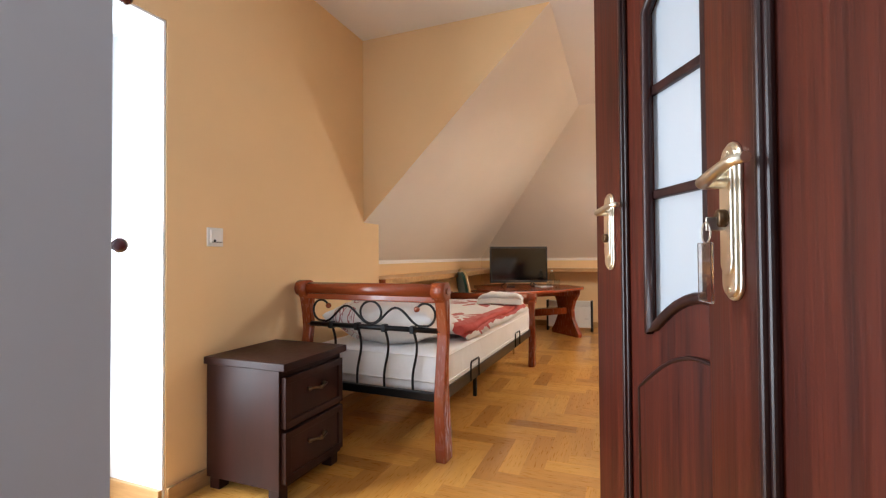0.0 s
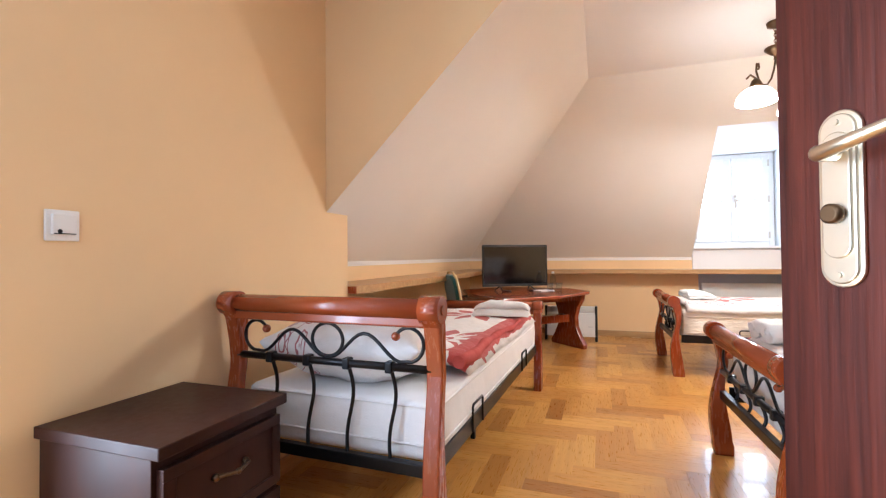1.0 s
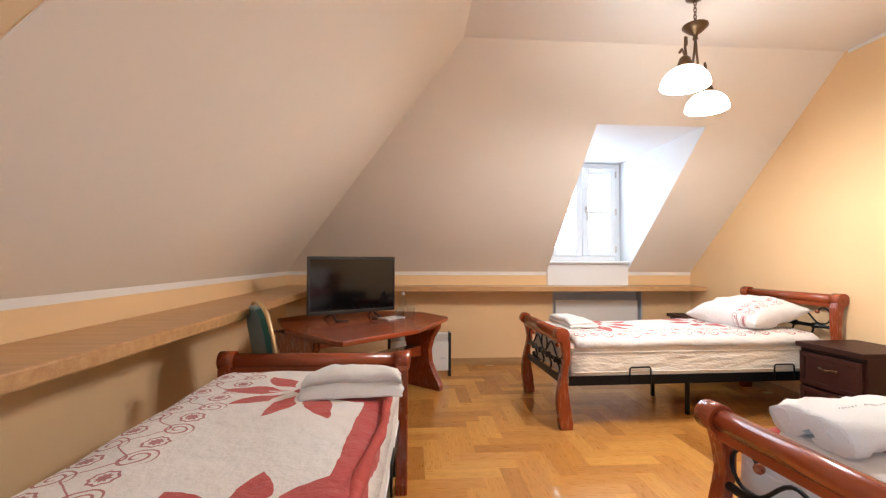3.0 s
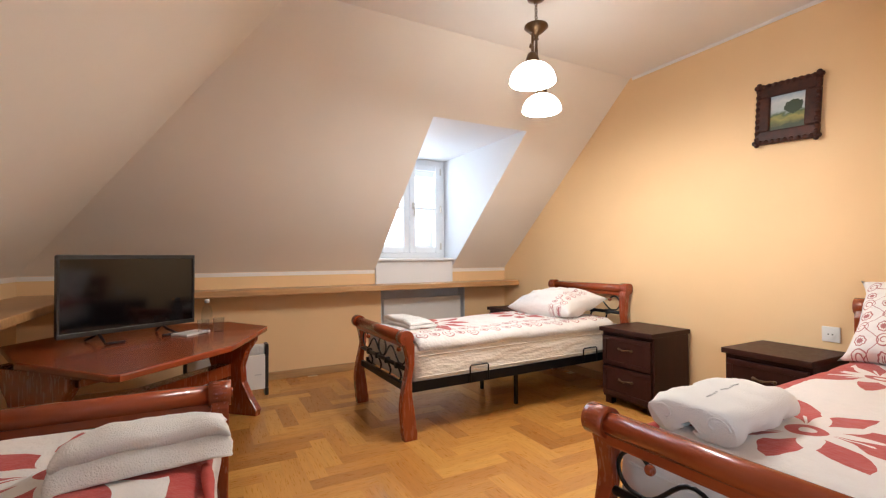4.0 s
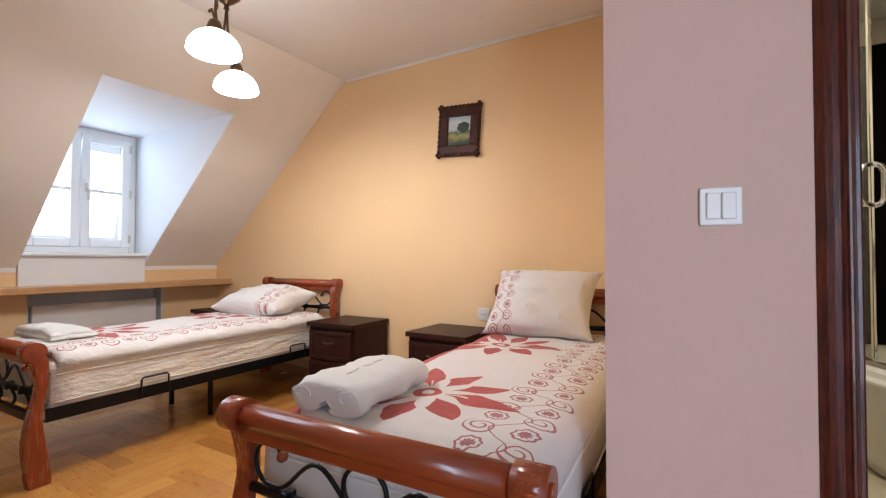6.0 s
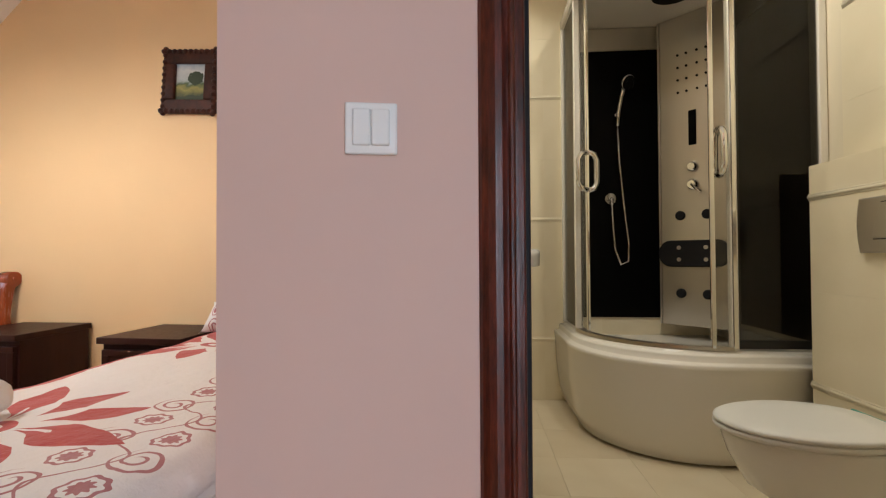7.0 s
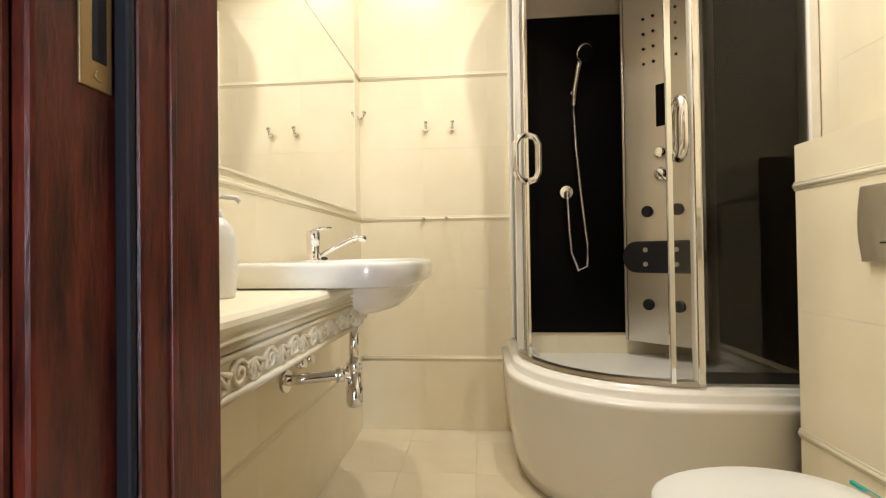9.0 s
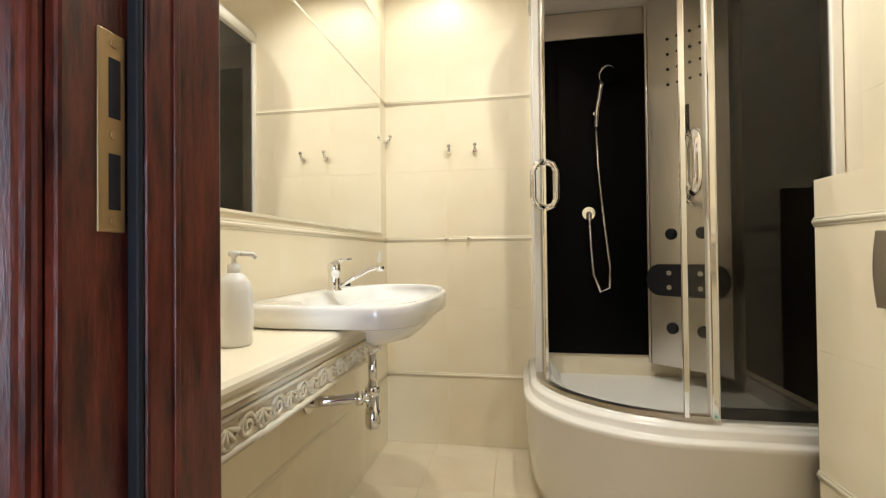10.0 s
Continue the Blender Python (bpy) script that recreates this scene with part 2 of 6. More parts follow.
        d2 = mt(m, "SQRT", mt(m, "ADD", mt(m, "MULTIPLY", ca, ca), mt(m, "MULTIPLY", cd, cd)))
        curl = mt(m, "LESS_THAN", mt(m, "ABSOLUTE", mt(m, "SUBTRACT", mt(m, "FRACT", mt(m, "ADD", mt(m, "DIVIDE", d2, cell * 0.22), mt(m, "DIVIDE", mt(m, "ARCTAN2", cd, ca), math.tau))), 0.5)), 0.16)
        curl = mt(m, "MULTIPLY", curl, mt(m, "MULTIPLY", mt(m, "LESS_THAN", d2, cell * 0.50), mt(m, "GREATER_THAN", d2, cell * 0.10)))
        away = mt(m, "GREATER_THAN", d, cell * 0.40)
        any_ = mt(m, "MAXIMUM", mt(m, "MAXIMUM", ring, dot), mt(m, "MULTIPLY", mt(m, "MAXIMUM", stem, curl), away))
        orn = mt(m, "MAXIMUM", orn, mt(m, "MULTIPLY", any_, inside))
    c1 = mix(m, orn, (0.80, 0.77, 0.74), ROSE)
    ln(m, mix(m, red, c1, RED), bsdf(m).inputs["Base Color"])
    v = coords(m)
    bump(m, mt(m, "ADD", noise_of(m, v, 8, 4), mt(m, "MULTIPLY", noise_of(m, v, 240, 2), 0.06)), 0.8, 0.025)
    return m


DUVET = printed("printed_duvet_cotton", ((0.42, 0.08, 0.30, 0.4), (1.30, 0.17, 0.29, 0.3)), (0.300, 0.385), (-0.38, -0.12), cell=0.092)
PILLOWCASE = printed("printed_pillow_cotton", (), None, (-0.27, -0.11), cell=0.06)


def tile_mat(name, a, b):
    m = principled(name, a, 0.38, Specular_IOR_Level=0.35)
    v = coords(m, scale=(2, 2, 9))
    oi = nd(m, "ObjectInfo")
    n = noise_of(m, v, 2.2, 5)
    both = mt(m, "ADD", mt(m, "MULTIPLY", n, 0.8), mt(m, "MULTIPLY", oi.outputs["Random"], 0.2))
    ln(m, ramp(m, both, ((0.3, b), (0.7, a))), bsdf(m).inputs["Base Color"])
    return m


TILE = tile_mat("cream_wall_tile", (0.84, 0.755, 0.565), (0.79, 0.70, 0.50))
FTILE = tile_mat("cream_floor_tile", (0.78, 0.69, 0.52), (0.70, 0.60, 0.43))
GROUT = paint("pale_grout", (0.82, 0.735, 0.555), 0.85)
STONE = paint("carved_cream_stone", (0.84, 0.76, 0.58), 0.6)


def parquet_mat():
    m = principled("oak_parquet", (0.5, 0.25, 0.08), 0.2, Coat_Weight=0.35)
    v = coords(m, "UV", (2.2, 30, 1))
    oi, geo = nd(m, "ObjectInfo"), nd(m, "NewGeometry")
    rnd = mt(m, "FRACT", mt(m, "ADD", mt(m, "MULTIPLY", oi.outputs["Random"], 7.3), geo.outputs["Random Per Island"]))
    cx = nd(m, "CombineXYZ")
    ln(m, mt(m, "MULTIPLY", rnd, 60.0), cx.inputs[0])
    ln(m, mt(m, "MULTIPLY", rnd, 23.0), cx.inputs[1])
    add = nd(m, "VectorMath")
    ln(m, v, add.inputs[0])
    ln(m, cx.outputs[0], add.inputs[1])
    g, f = noise_of(m, add.outputs[0], 1.0, 5), noise_of(m, add.outputs[0], 6.0, 3)
    tone = ramp(m, rnd, ((0.0, (0.40, 0.168, 0.034)), (0.25, (0.53, 0.243, 0.052)), (0.7, (0.62, 0.305, 0.068)), (1.0, (0.70, 0.375, 0.095))))
    shade = ramp(m, mt(m, "ADD", mt(m, "MULTIPLY", g, 0.7), mt(m, "MULTIPLY", f, 0.3)), ((0.3, (0.84, 0.82, 0.79)), (0.7, (1.06, 1.05, 1.04))))
    ln(m, mix(m, 1.0, tone, shade, "MULTIPLY"), bsdf(m).inputs["Base Color"])
    ln(m, mt(m, "ADD", mt(m, "MULTIPLY", f, 0.14), 0.22), bsdf(m).inputs["Roughness"])
    bump(m, g, 0.05, 0.002)
    return m


PARQUET = parquet_mat()


# ---- mesh helpers ----
def box(bm, x0, x1, y0, y1, z0, z1, bevel=0.0, seg=2):
    m = Matrix.LocRotScale(((x0 + x1) / 2, (y0 + y1) / 2, (z0 + z1) / 2), None, (abs(x1 - x0), abs(y1 - y0), abs(z1 - z0)))
    r = bmesh.ops.create_cube(bm, size=1, matrix=m)
    if bevel:
        es = list({e for v in r["verts"] for e in v.link_edges})
        bmesh.ops.bevel(bm, geom=es, offset=bevel, segments=seg, affect="EDGES", profile=0.5)
    return r["verts"]


def prism(bm, pts, axis, a, b, bevel=0.0):
    """A polygon of 2D points in the plane across axis, drawn out from a to b."""
    def at(p, q):
        return {"x": (q, p[0], p[1]), "y": (p[0], q, p[1]), "z": (p[0], p[1], q)}[axis]
    lo, hi = [bm.verts.new(at(p, a)) for p in pts], [bm.verts.new(at(p, b)) for p in pts]
    n = len(pts)
    fs = [bm.faces.new(lo), bm.faces.new(hi[::-1])]
    fs += [bm.faces.new((lo[i], hi[i], hi[(i + 1) % n], lo[(i + 1) % n])) for i in range(n)]
    bmesh.ops.recalc_face_normals(bm, faces=fs)
    if bevel:
        es = list({e for f in fs[:2] for e in f.edges})
        bmesh.ops.bevel(bm, geom=es, offset=bevel, segments=2, affect="EDGES", profile=0.5)


def tube(bm, pts, r, seg=8, closed=False, radii=None):
    """A round bar along points."""
    pts = [Vector(p) for p in pts]
    n = len(pts)
    rings, up = [], None
    for i, p in enumerate(pts):
        a, b = pts[(i - 1) % n] if closed or i else p, pts[(i + 1) % n] if closed or i < n - 1 else p
        d = (b - a).normalized()
        if up is None:
            up = d.orthogonal().normalized()
        up = (up - d * up.dot(d)).normalized()
        side = d.cross(up)
        rr = radii[i] if radii else r
        rings.append([bm.verts.new(p + (up * math.cos(k * math.tau / seg) + side * math.sin(k * math.tau / seg)) * rr) for k in range(seg)])
    for i in range(n if closed else n - 1):
        A, B = rings[i], rings[(i + 1) % n]
        for k in range(seg):
            bm.faces.new((A[k], A[(k + 1) % seg], B[(k + 1) % seg], B[k])).smooth = True
    if not closed:
        bm.faces.new(rings[0][::-1])
        bm.faces.new(rings[-1])


def lathe(bm, profile, seg=24, centre=(0, 0, 0), cap=True):
    """A profile of (radius, z) turned about the vertical through centre."""
    c = Vector(centre)
    rings = [[bm.verts.new(c + Vector((r * math.cos(k * math.tau / seg), r * math.sin(k * math.tau / seg), z))) for k in range(seg)] for r, z in profile]
    for A, B in zip(rings, rings[1:]):
        for k in range(seg):
            bm.faces.new((A[k], A[(k + 1) % seg], B[(k + 1) % seg], B[k])).smooth = True
    if cap:
        bm.faces.new(rings[0][::-1])
        bm.faces.new(rings[-1])


def ball(bm, p, r, seg=12):
    res = bmesh.ops.create_uvsphere(bm, u_segments=seg, v_segments=max(6, seg // 2), radius=r, matrix=Matrix.Translation(p))
    for f in {f for v in res["verts"] for f in v.link_faces}:
        f.smooth = True


def mesh_of(name, bm, mat):
    me = bpy.data.meshes.new(name)
    bm.to_mesh(me)
    bm.free()
    me.materials.append(mat)
    return me


def part(name, bm, mat, parent, label="", m=None):
    ob = new(name, mesh_of(name, bm, mat))
    ob.parent = parent
    if m is not None:
        ob.matrix_basis = m
    return tagged(ob, label)


def thing(name, m, label, category, group="", kind=""):
    ob = new(name)
    ob.matrix_basis = m
    ob.empty_display_size = 0.1
    return tagged(ob, label, category, group, kind)


def solo(name, bm, mat, label, category, m=None, kind="", group=""):
    ob = new(name, mesh_of(name, bm, mat))
    if m is not None:
        ob.matrix_basis = m
    return tagged(ob, label, category, group, kind)


def structure(name, bm, mat, label, m=None):
    return solo(name, bm, mat, label, name.split("_")[0], m, "structure")


def boxes(*dims, bevel=0.0):
    bm = bmesh.new()
    for d in dims:
        box(bm, *d, bevel=bevel)
    return bm


def smooth(bm):
    for f in bm.faces:
        f.smooth = True
    return bm


# ---- structure: bedroom ----
H = 2.47
XL, YT, XP, YE = -1.51, 2.72, 2.36, 6.42      # entrance side wall, gable step, picture wall, end knee wall
XK, ZK = -1.78, 0.936                         # left knee wall and the height of the slopes' feet
FL, PF = 0.989, 0.893                         # pitches of the left and the end slope


def zl(x):
    return 1.20 + FL * (x - XL)


def ze(y):
    return ZK + PF * (YE - y)


floor = structure("floor", boxes((-2.2, 3.6, -1.4, 6.8, -0.25, -0.012)), GROUT, "oak parquet floor laid in a herringbone")
ceiling = structure("ceiling", boxes((-2.2, 0.98, -1.4, 2.347, H, H + 0.15), (-2.2, 2.6, 2.347, 4.95, H, H + 0.15)), CEIL, "smooth white painted flat ceiling")

bm = bmesh.new()
prism(bm, ((XK - 0.25, zl(XK - 0.25)), (-0.10, zl(-0.10)), (-0.10, zl(-0.10) + 0.25), (XK - 0.25, zl(XK - 0.25) + 0.3)), "y", YT + 0.004, 7.0)
structure("ceiling_slope_left", bm, WHITE, "cream white sloping attic ceiling over the bed")
DX0, DX1, DY = 0.826, 1.678, 5.147
bm = bmesh.new()
for xa, xb, ya, yb in ((-2.2, DX0, 4.6, YE + 0.25), (DX1, 2.6, 4.6, YE + 0.25), (DX0, DX1, 4.6, DY)):
    prism(bm, ((ya, ze(ya)), (yb, ze(yb)), (yb, ze(yb) + 0.25), (ya, ze(ya) + 0.25)), "x", xa, xb)
structure("ceiling_slope_end", bm, WHITE, "cream white sloping attic ceiling with a dormer")
bm = bmesh.new()
for xa, xb in ((DX0 - 0.12, DX0 + 0.004), (DX1 - 0.004, DX1 + 0.12)):
    prism(bm, ((YE, ZK + 0.004), (DY, ze(DY) + 0.004), (DY + 0.02, 2.25), (6.75, 2.25), (6.75, 0.9), (YE, 0.9)), "x", xa, xb)
structure("wall_dormer_cheek", bm, REVEAL, "white painted cheeks of the dormer")
structure("ceiling_dormer", boxes((DX0 + 0.005, DX1 - 0.005, DY + 0.012, 6.75, 2.088, 2.25)), REVEAL, "white painted dormer ceiling")
structure("wall_dormer_apron", boxes((DX0 + 0.005, DX1 - 0.005, YE - 0.03, 6.75, 0.80, 1.02)), REVEAL, "white painted wall beneath the dormer window")
bm = boxes((DX0 + 0.006, DX1 - 0.006, YE - 0.08, 6.62, 1.022, 1.048), bevel=0.006)
structure("window_sill", bm, PVC, "white plastic window sill in the dormer")

bm = bmesh.new()
RX0, RX1, RZ = 0.89, 1.84, 0.745               # radiator niche
for d in ((XK - 0.2, RX0, YE, YE + 0.25, 0, ZK), (RX1, XP + 0.2, YE, YE + 0.25, 0, ZK), (RX0, RX1, YE, YE + 0.25, RZ, ZK), (RX0, RX1, YE + 0.14, YE + 0.25, 0, RZ)):
    box(bm, *d)
structure("wall_end", bm, WALL, "apricot painted knee wall with a radiator niche")
structure("wall_knee_left", boxes((XK - 0.2, XK, 2.9, YE + 0.2, 0, ZK)), WALL, "apricot painted low knee wall")
structure("wall_picture", boxes((XP, XP + 0.2, 2.415, 6.7, 0, H + 0.1)), WALL, "apricot painted wall with a small picture")
bm = bmesh.new()
prism(bm, ((XL - 0.01, zl(XL - 0.01) + 0.003), (-0.215, zl(-0.215) + 0.003), (-0.215, H + 0.05), (XL - 0.01, H + 0.05)), "y", YT, YT + 0.12)
structure("wall_gable_step", bm, WALL, "apricot painted triangular wall above the slope")
WY0, WY1, WZ = 0.42, 1.265, 1.90              # balcony door opening
bm = boxes((XL - 0.42, XL, WY1, 2.93, 0, H), (XL - 0.42, XL, -0.1, WY0, 0, H), (XL - 0.42, XL, WY0, WY1, WZ, H))
structure("wall_left", bm, WALL, "apricot painted wall with a balcony door opening")
bm = boxes((XL - 0.40, XL - 0.004, WY1 - 0.012, WY1 - 0.002, 0, WZ - 0.002), (XL - 0.40, XL - 0.004, WY0 + 0.002, WY0 + 0.012, 0, WZ - 0.002), (XL - 0.40, XL - 0.004, WY0 + 0.012, WY1 - 0.012, WZ - 0.012, WZ - 0.002))
structure("trim_reveal", bm, REVEAL, "white painted reveal of the balcony door")

# entrance: grey corridor wall with its doorway
structure("wall_entrance", boxes((XL - 0.42, -0.30, 0.10, 0.30, 0, H), (-0.30, 0.48, 0.10, 0.30, 2.06, H)), GREY, "pale grey painted entrance wall")
structure("wall_corridor", boxes((-1.4, -1.25, -1.4, 0.1, 0, H), (0.55, 0.7, -1.4, 0.1, 0, H), (-1.4, 0.7, -1.5, -1.4, 0, H)), GREY, "pale grey painted corridor walls")
structure("wall_hall", boxes((0.54, 0.70, 0.10, 0.56, 0, H), (0.54, 0.95, 0.46, 0.56, 0, H)), PINK, "peach painted hall wall beside the doors")
UB, UW = 0.915, 1.11                          # bathroom front wall
VD0, VD1 = 0.948, 1.859                          # bathroom doorway
bm = boxes((UB, UW, 0.3, VD0, 0, HB), (UB, UW, VD0, VD1, 2.05, HB))
prism(bm, ((UB, VD1), (0.84, 2.28), (UW, 2.281), (UW, VD1)), "z", 0, HB)
structure("wall_switch", bm, PINK, "peach painted wall between bedroom and bathroom", BATH)
bm = bmesh.new()
prism(bm, ((UW, 2.172), (UW, 2.2805), (3.22, 2.3045), (3.22, 2.172)), "z", 0, HB)
structure("wall_partition", bm, WALL, "apricot painted partition wall beside the bed", BATH)
structure("baseboard_end", boxes((XK, RX0, YE - 0.016, YE - 0.001, 0, 0.07), (RX1, XP, YE - 0.016, YE - 0.001, 0, 0.07), bevel=0.003), SKIRT, "oak baseboard along the knee wall")
structure("baseboard_picture", boxes((XP - 0.016, XP - 0.001, 2.5, YE - 0.02, 0, 0.07), bevel=0.003), SKIRT, "oak baseboard along the picture wall")
structure("baseboard_left", boxes((XL + 0.001, XL + 0.016, WY1, 2.93, 0, 0.07), (XL - 0.4, XL, WY1 - 0.03, WY1 - 0.014, 0, 0.07), bevel=0.003), SKIRT, "oak baseboard along the entrance wall")
structure("trim_cornice", boxes((XP - 0.006, XP - 0.001, 2.4, 4.68, H - 0.022, H - 0.001)), CEIL, "thin white paint line under the ceiling")

# shelf on the knee walls
bm = bmesh.new()
prism(bm, ((XK + 0.002, 2.934), (-1.455, 2.934), (-1.40, 4.0), (-1.40, YE - 0.272), (XK + 0.002, YE - 0.272)), "z", 0.752, 0.80, bevel=0.006)
structure("shelf_left", bm, SHELFWOOD, "light oak shelf board along the low wall")
bm = boxes((XK + 0.002, XP - 0.002, YE - 0.27, YE - 0.002, 0.752, 0.80), bevel=0.006)
structure("shelf_end", bm, SHELFWOOD, "light oak shelf board above the radiator")
structure("trim_shelf_end", boxes((XL + 0.003, -1.457, 2.926, 2.9335, 0.757, 0.795)), MAHOGANY, "red brown end cap of the shelf")
structure("trim_slope_foot", boxes((XK, DX0, YE - 0.004, YE - 0.001, ZK - 0.035, ZK - 0.002), (DX1, XP, YE - 0.004, YE - 0.001, ZK - 0.035, ZK - 0.002), (XK + 0.001, XK + 0.004, 2.93, YE - 0.01, ZK - 0.035, ZK - 0.002)), CEIL, "white paint line at the foot of the slopes")


def backdrop(name, m, w, h):
    bm = bmesh.new()
    box(bm, -w / 2, w / 2, 0, 0.02, -h / 2, h / 2)
    ob = solo(name, bm, SKYGLOW, "pale overcast sky outside the window", "backdrop", m, "structure")
    return ob


backdrop("backdrop_dormer", pose(1.243, 8.2, 1.6), 4, 3.5)
backdrop("backdrop_balcony", pose(-4.0, 0.85, 1.2, 0, 0, 90), 4, 4)


def casement(name, m, w, h, rows, leaves, label, handle_at):
    """A white window: outer frame, leaves with glazing bars and panes."""
    win = thing(name, m, label, "window", kind="structure")
    f = 0.05
    part("window_frame", boxes((0, f, 0, 0.07, 0, h), (w - f, w, 0, 0.07, 0, h), (f, w - f, 0, 0.07, 0, f), (f, w - f, 0, 0.07, h - f, h), bevel=0.006), PVC, win)
    lw = (w - 2 * f) / leaves
    for i in range(leaves):
        x0, x1, s = f + i * lw + 0.003, f + (i + 1) * lw - 0.003, 0.065
        leaf = part("sash", boxes((x0, x0 + s, -0.02, 0.04, f, h - f), (x1 - s, x1, -0.02, 0.04, f, h - f), (x0 + s, x1 - s, -0.02, 0.04, f, f + s), (x0 + s, x1 - s, -0.02, 0.04, h - f - s, h - f), bevel=0.008), PVC, win)
        hh = (h - 2 * f - 2 * s) / rows
        for r in range(rows):
            z0 = f + s + r * hh
            pane = part("pane", boxes((x0 + s, x1 - s, 0.008, 0.014, z0, z0 + hh)), PANE, leaf)
            pane.visible_shadow = False
            if r:
                part("glazing_bar", boxes((x0 + s, x1 - s, -0.008, 0.03, z0 - 0.013, z0 + 0.013), bevel=0.004), PVC, leaf)
        for hz in (0.12, h / 2, h - 0.12):
            hx = x1 - 0.004 if i == leaves - 1 else x0 + 0.004
            part("hinge", boxes((hx - 0.008, hx + 0.008, -0.034, -0.02, hz - 0.035, hz + 0.035), bevel=0.003), STEEL, leaf)
        if i == handle_at:
            bm = boxes((x0 + 0.022, x0 + 0.046, -0.035, -0.02, h * 0.52 - 0.035, h * 0.52 + 0.035), bevel=0.005)
            tube(bm, [(x0 + 0.034, -0.03, h * 0.52), (x0 + 0.034, -0.06, h * 0.52), (x0 + 0.034, -0.066, h * 0.52 - 0.02), (x0 + 0.034, -0.062, h * 0.52 - 0.11)], 0.009)
            part("window_handle", bm, STEEL, leaf)
    return win


casement("window_dormer", pose(DX0 + 0.01, 6.56, 1.05), DX1 - DX0 - 0.02, 1.036, 2, 2, "white two-leaf dormer window with glazing bars", 1)
casement("door_balcony", pose(XL - 0.34, WY0 + 0.015, 0.03, 0, 0, 90), WY1 - WY0 - 0.03, WZ - 0.05, 4, 1, "white glazed balcony door with four panes", 9)


# ---- beds ----
def post(bm, y0, y1, h, out):
    """A curved sleigh post, seen from its side; out: the way its head rolls."""
    left, right = [], []
    n = 26
    for i in range(n + 1):
        t = i / n
        z = t * (h - 0.035)
        c = out * (0.030 * math.sin(t * 5.4 - 0.4) * (0.35 + 0.65 * t) + 0.045 * max(0, t - 0.72) / 0.28)
        w = 0.030 + 0.012 * math.sin(t * 6.6 + 0.3) + (0.006 if t < 0.08 else 0)
        left.append((c - w, z))
        right.append((c + w, z))
    cx = left[-1][0] + (right[-1][0] - left[-1][0]) / 2 + out * 0.008
    cap = [(cx + 0.043 * math.cos(a), h - 0.043 + 0.043 * math.sin(a)) for a in [math.pi * (1.15 - 1.3 * k / 12) for k in range(13)]]
    prism(bm, right[:-2] + cap[::-1] + left[:-2][::-1], "y", y0, y1, bevel=0.006)
    return cx


def board(bed, x, w, h, out, name):
    """A head or foot board: two posts, a turned top rail and wrought iron between them."""
    hw = w / 2
    for s in (-1, 1):
        bm = bmesh.new()
        cx = post(bm, s * hw - 0.027, s * hw + 0.027, h, out)
        part(name + "_post", bm, MAHOGANY, bed, m=pose(x, 0, 0))
    px = x + cx
    bm = bmesh.new()
    tube(bm, [(px, -hw + 0.02, h - 0.043), (px, hw - 0.02, h - 0.043)], 0.033, 20)
    box(bm, px - 0.017, px + 0.017, -hw + 0.02, hw - 0.02, h - 0.099, h - 0.06, bevel=0.006)
    for s in (-1, 1):
        tube(bm, [(px, s * (hw - 0.034), h - 0.043), (px, s * (hw + 0.034), h - 0.043)], 0.043, 20)
        tube(bm, [(px, s * (hw + 0.033), h - 0.043), (px, s * (hw + 0.040), h - 0.043)], 0.016, 12)
    part(name + "_top_rail", bm, MAHOG_X, bed, "turned and polished mahogany rail")
    zb, zl_, zr = h - 0.235, 0.29, h - 0.105
    bm = bmesh.new()
    tube(bm, [(x, -hw + 0.01, zb), (x, hw - 0.01, zb)], 0.013, 12)
    part(name + "_cross_bar", bm, IRON, bed)
    bm = bmesh.new()
    box(bm, x - 0.014, x + 0.014, -hw + 0.01, hw - 0.01, zl_ - 0.02, zl_ + 0.02, bevel=0.003)
    part(name + "_lower_bar", bm, IRON, bed)
    for k in (-1.5, -0.5, 0.5, 1.5):
        y = k * (w - 0.06) / 4.6
        bm = bmesh.new()
        bow = 0.022
        tube(bm, [(x - out * bow * math.sin(math.pi * t), y + 0.012 * math.sin(math.tau * t), zb + (zl_ - zb) * t) for t in [i / 14 for i in range(15)]], 0.0065, 8)
        box(bm, x - 0.018, x + 0.018, y - 0.013, y + 0.013, zb - 0.019, zb + 0.019, bevel=0.005)
        part(name + "_spindle", bm, IRON, bed)
    half, zc, amp = hw - 0.035, (zb + zr) / 2 - 0.005, (zr - zb) / 2 - 0.022
    bm = bmesh.new()
    tube(bm, [(x, 0.062 * math.cos(a), zb + 0.075 + 0.056 * math.sin(a)) for a in [math.tau * i / 28 for i in range(28)]], 0.006, 8, closed=True)
    part(name + "_ring", bm, IRON, bed)
    for s in (-1, 1):
        pts = []
        for i in range(15):
            t = i / 14
            pts.append((x, s * (0.01 + (half - 0.10) * t), zc - amp * math.cos(math.tau * t * 0.97)))
        ey, ez = pts[-1][1], pts[-1][2]
        for i in range(1, 17):
            a = -math.pi / 2 + i / 16 * math.pi * 1.35
            r = 0.060 - 0.012 * i / 16
            pts.append((x, ey + s * (0.03 + r * math.cos(a)), ez + 0.060 + r * math.sin(a)))
        bm = bmesh.new()
        tube(bm, pts, 0.006, 8)
        scroll = part(name + "_scroll", bm, IRON, bed)
        bm = bmesh.new()
        ball(bm, pts[-1], 0.015, 14)
        part("wooden_knob", bm, MAHOGANY, scroll)


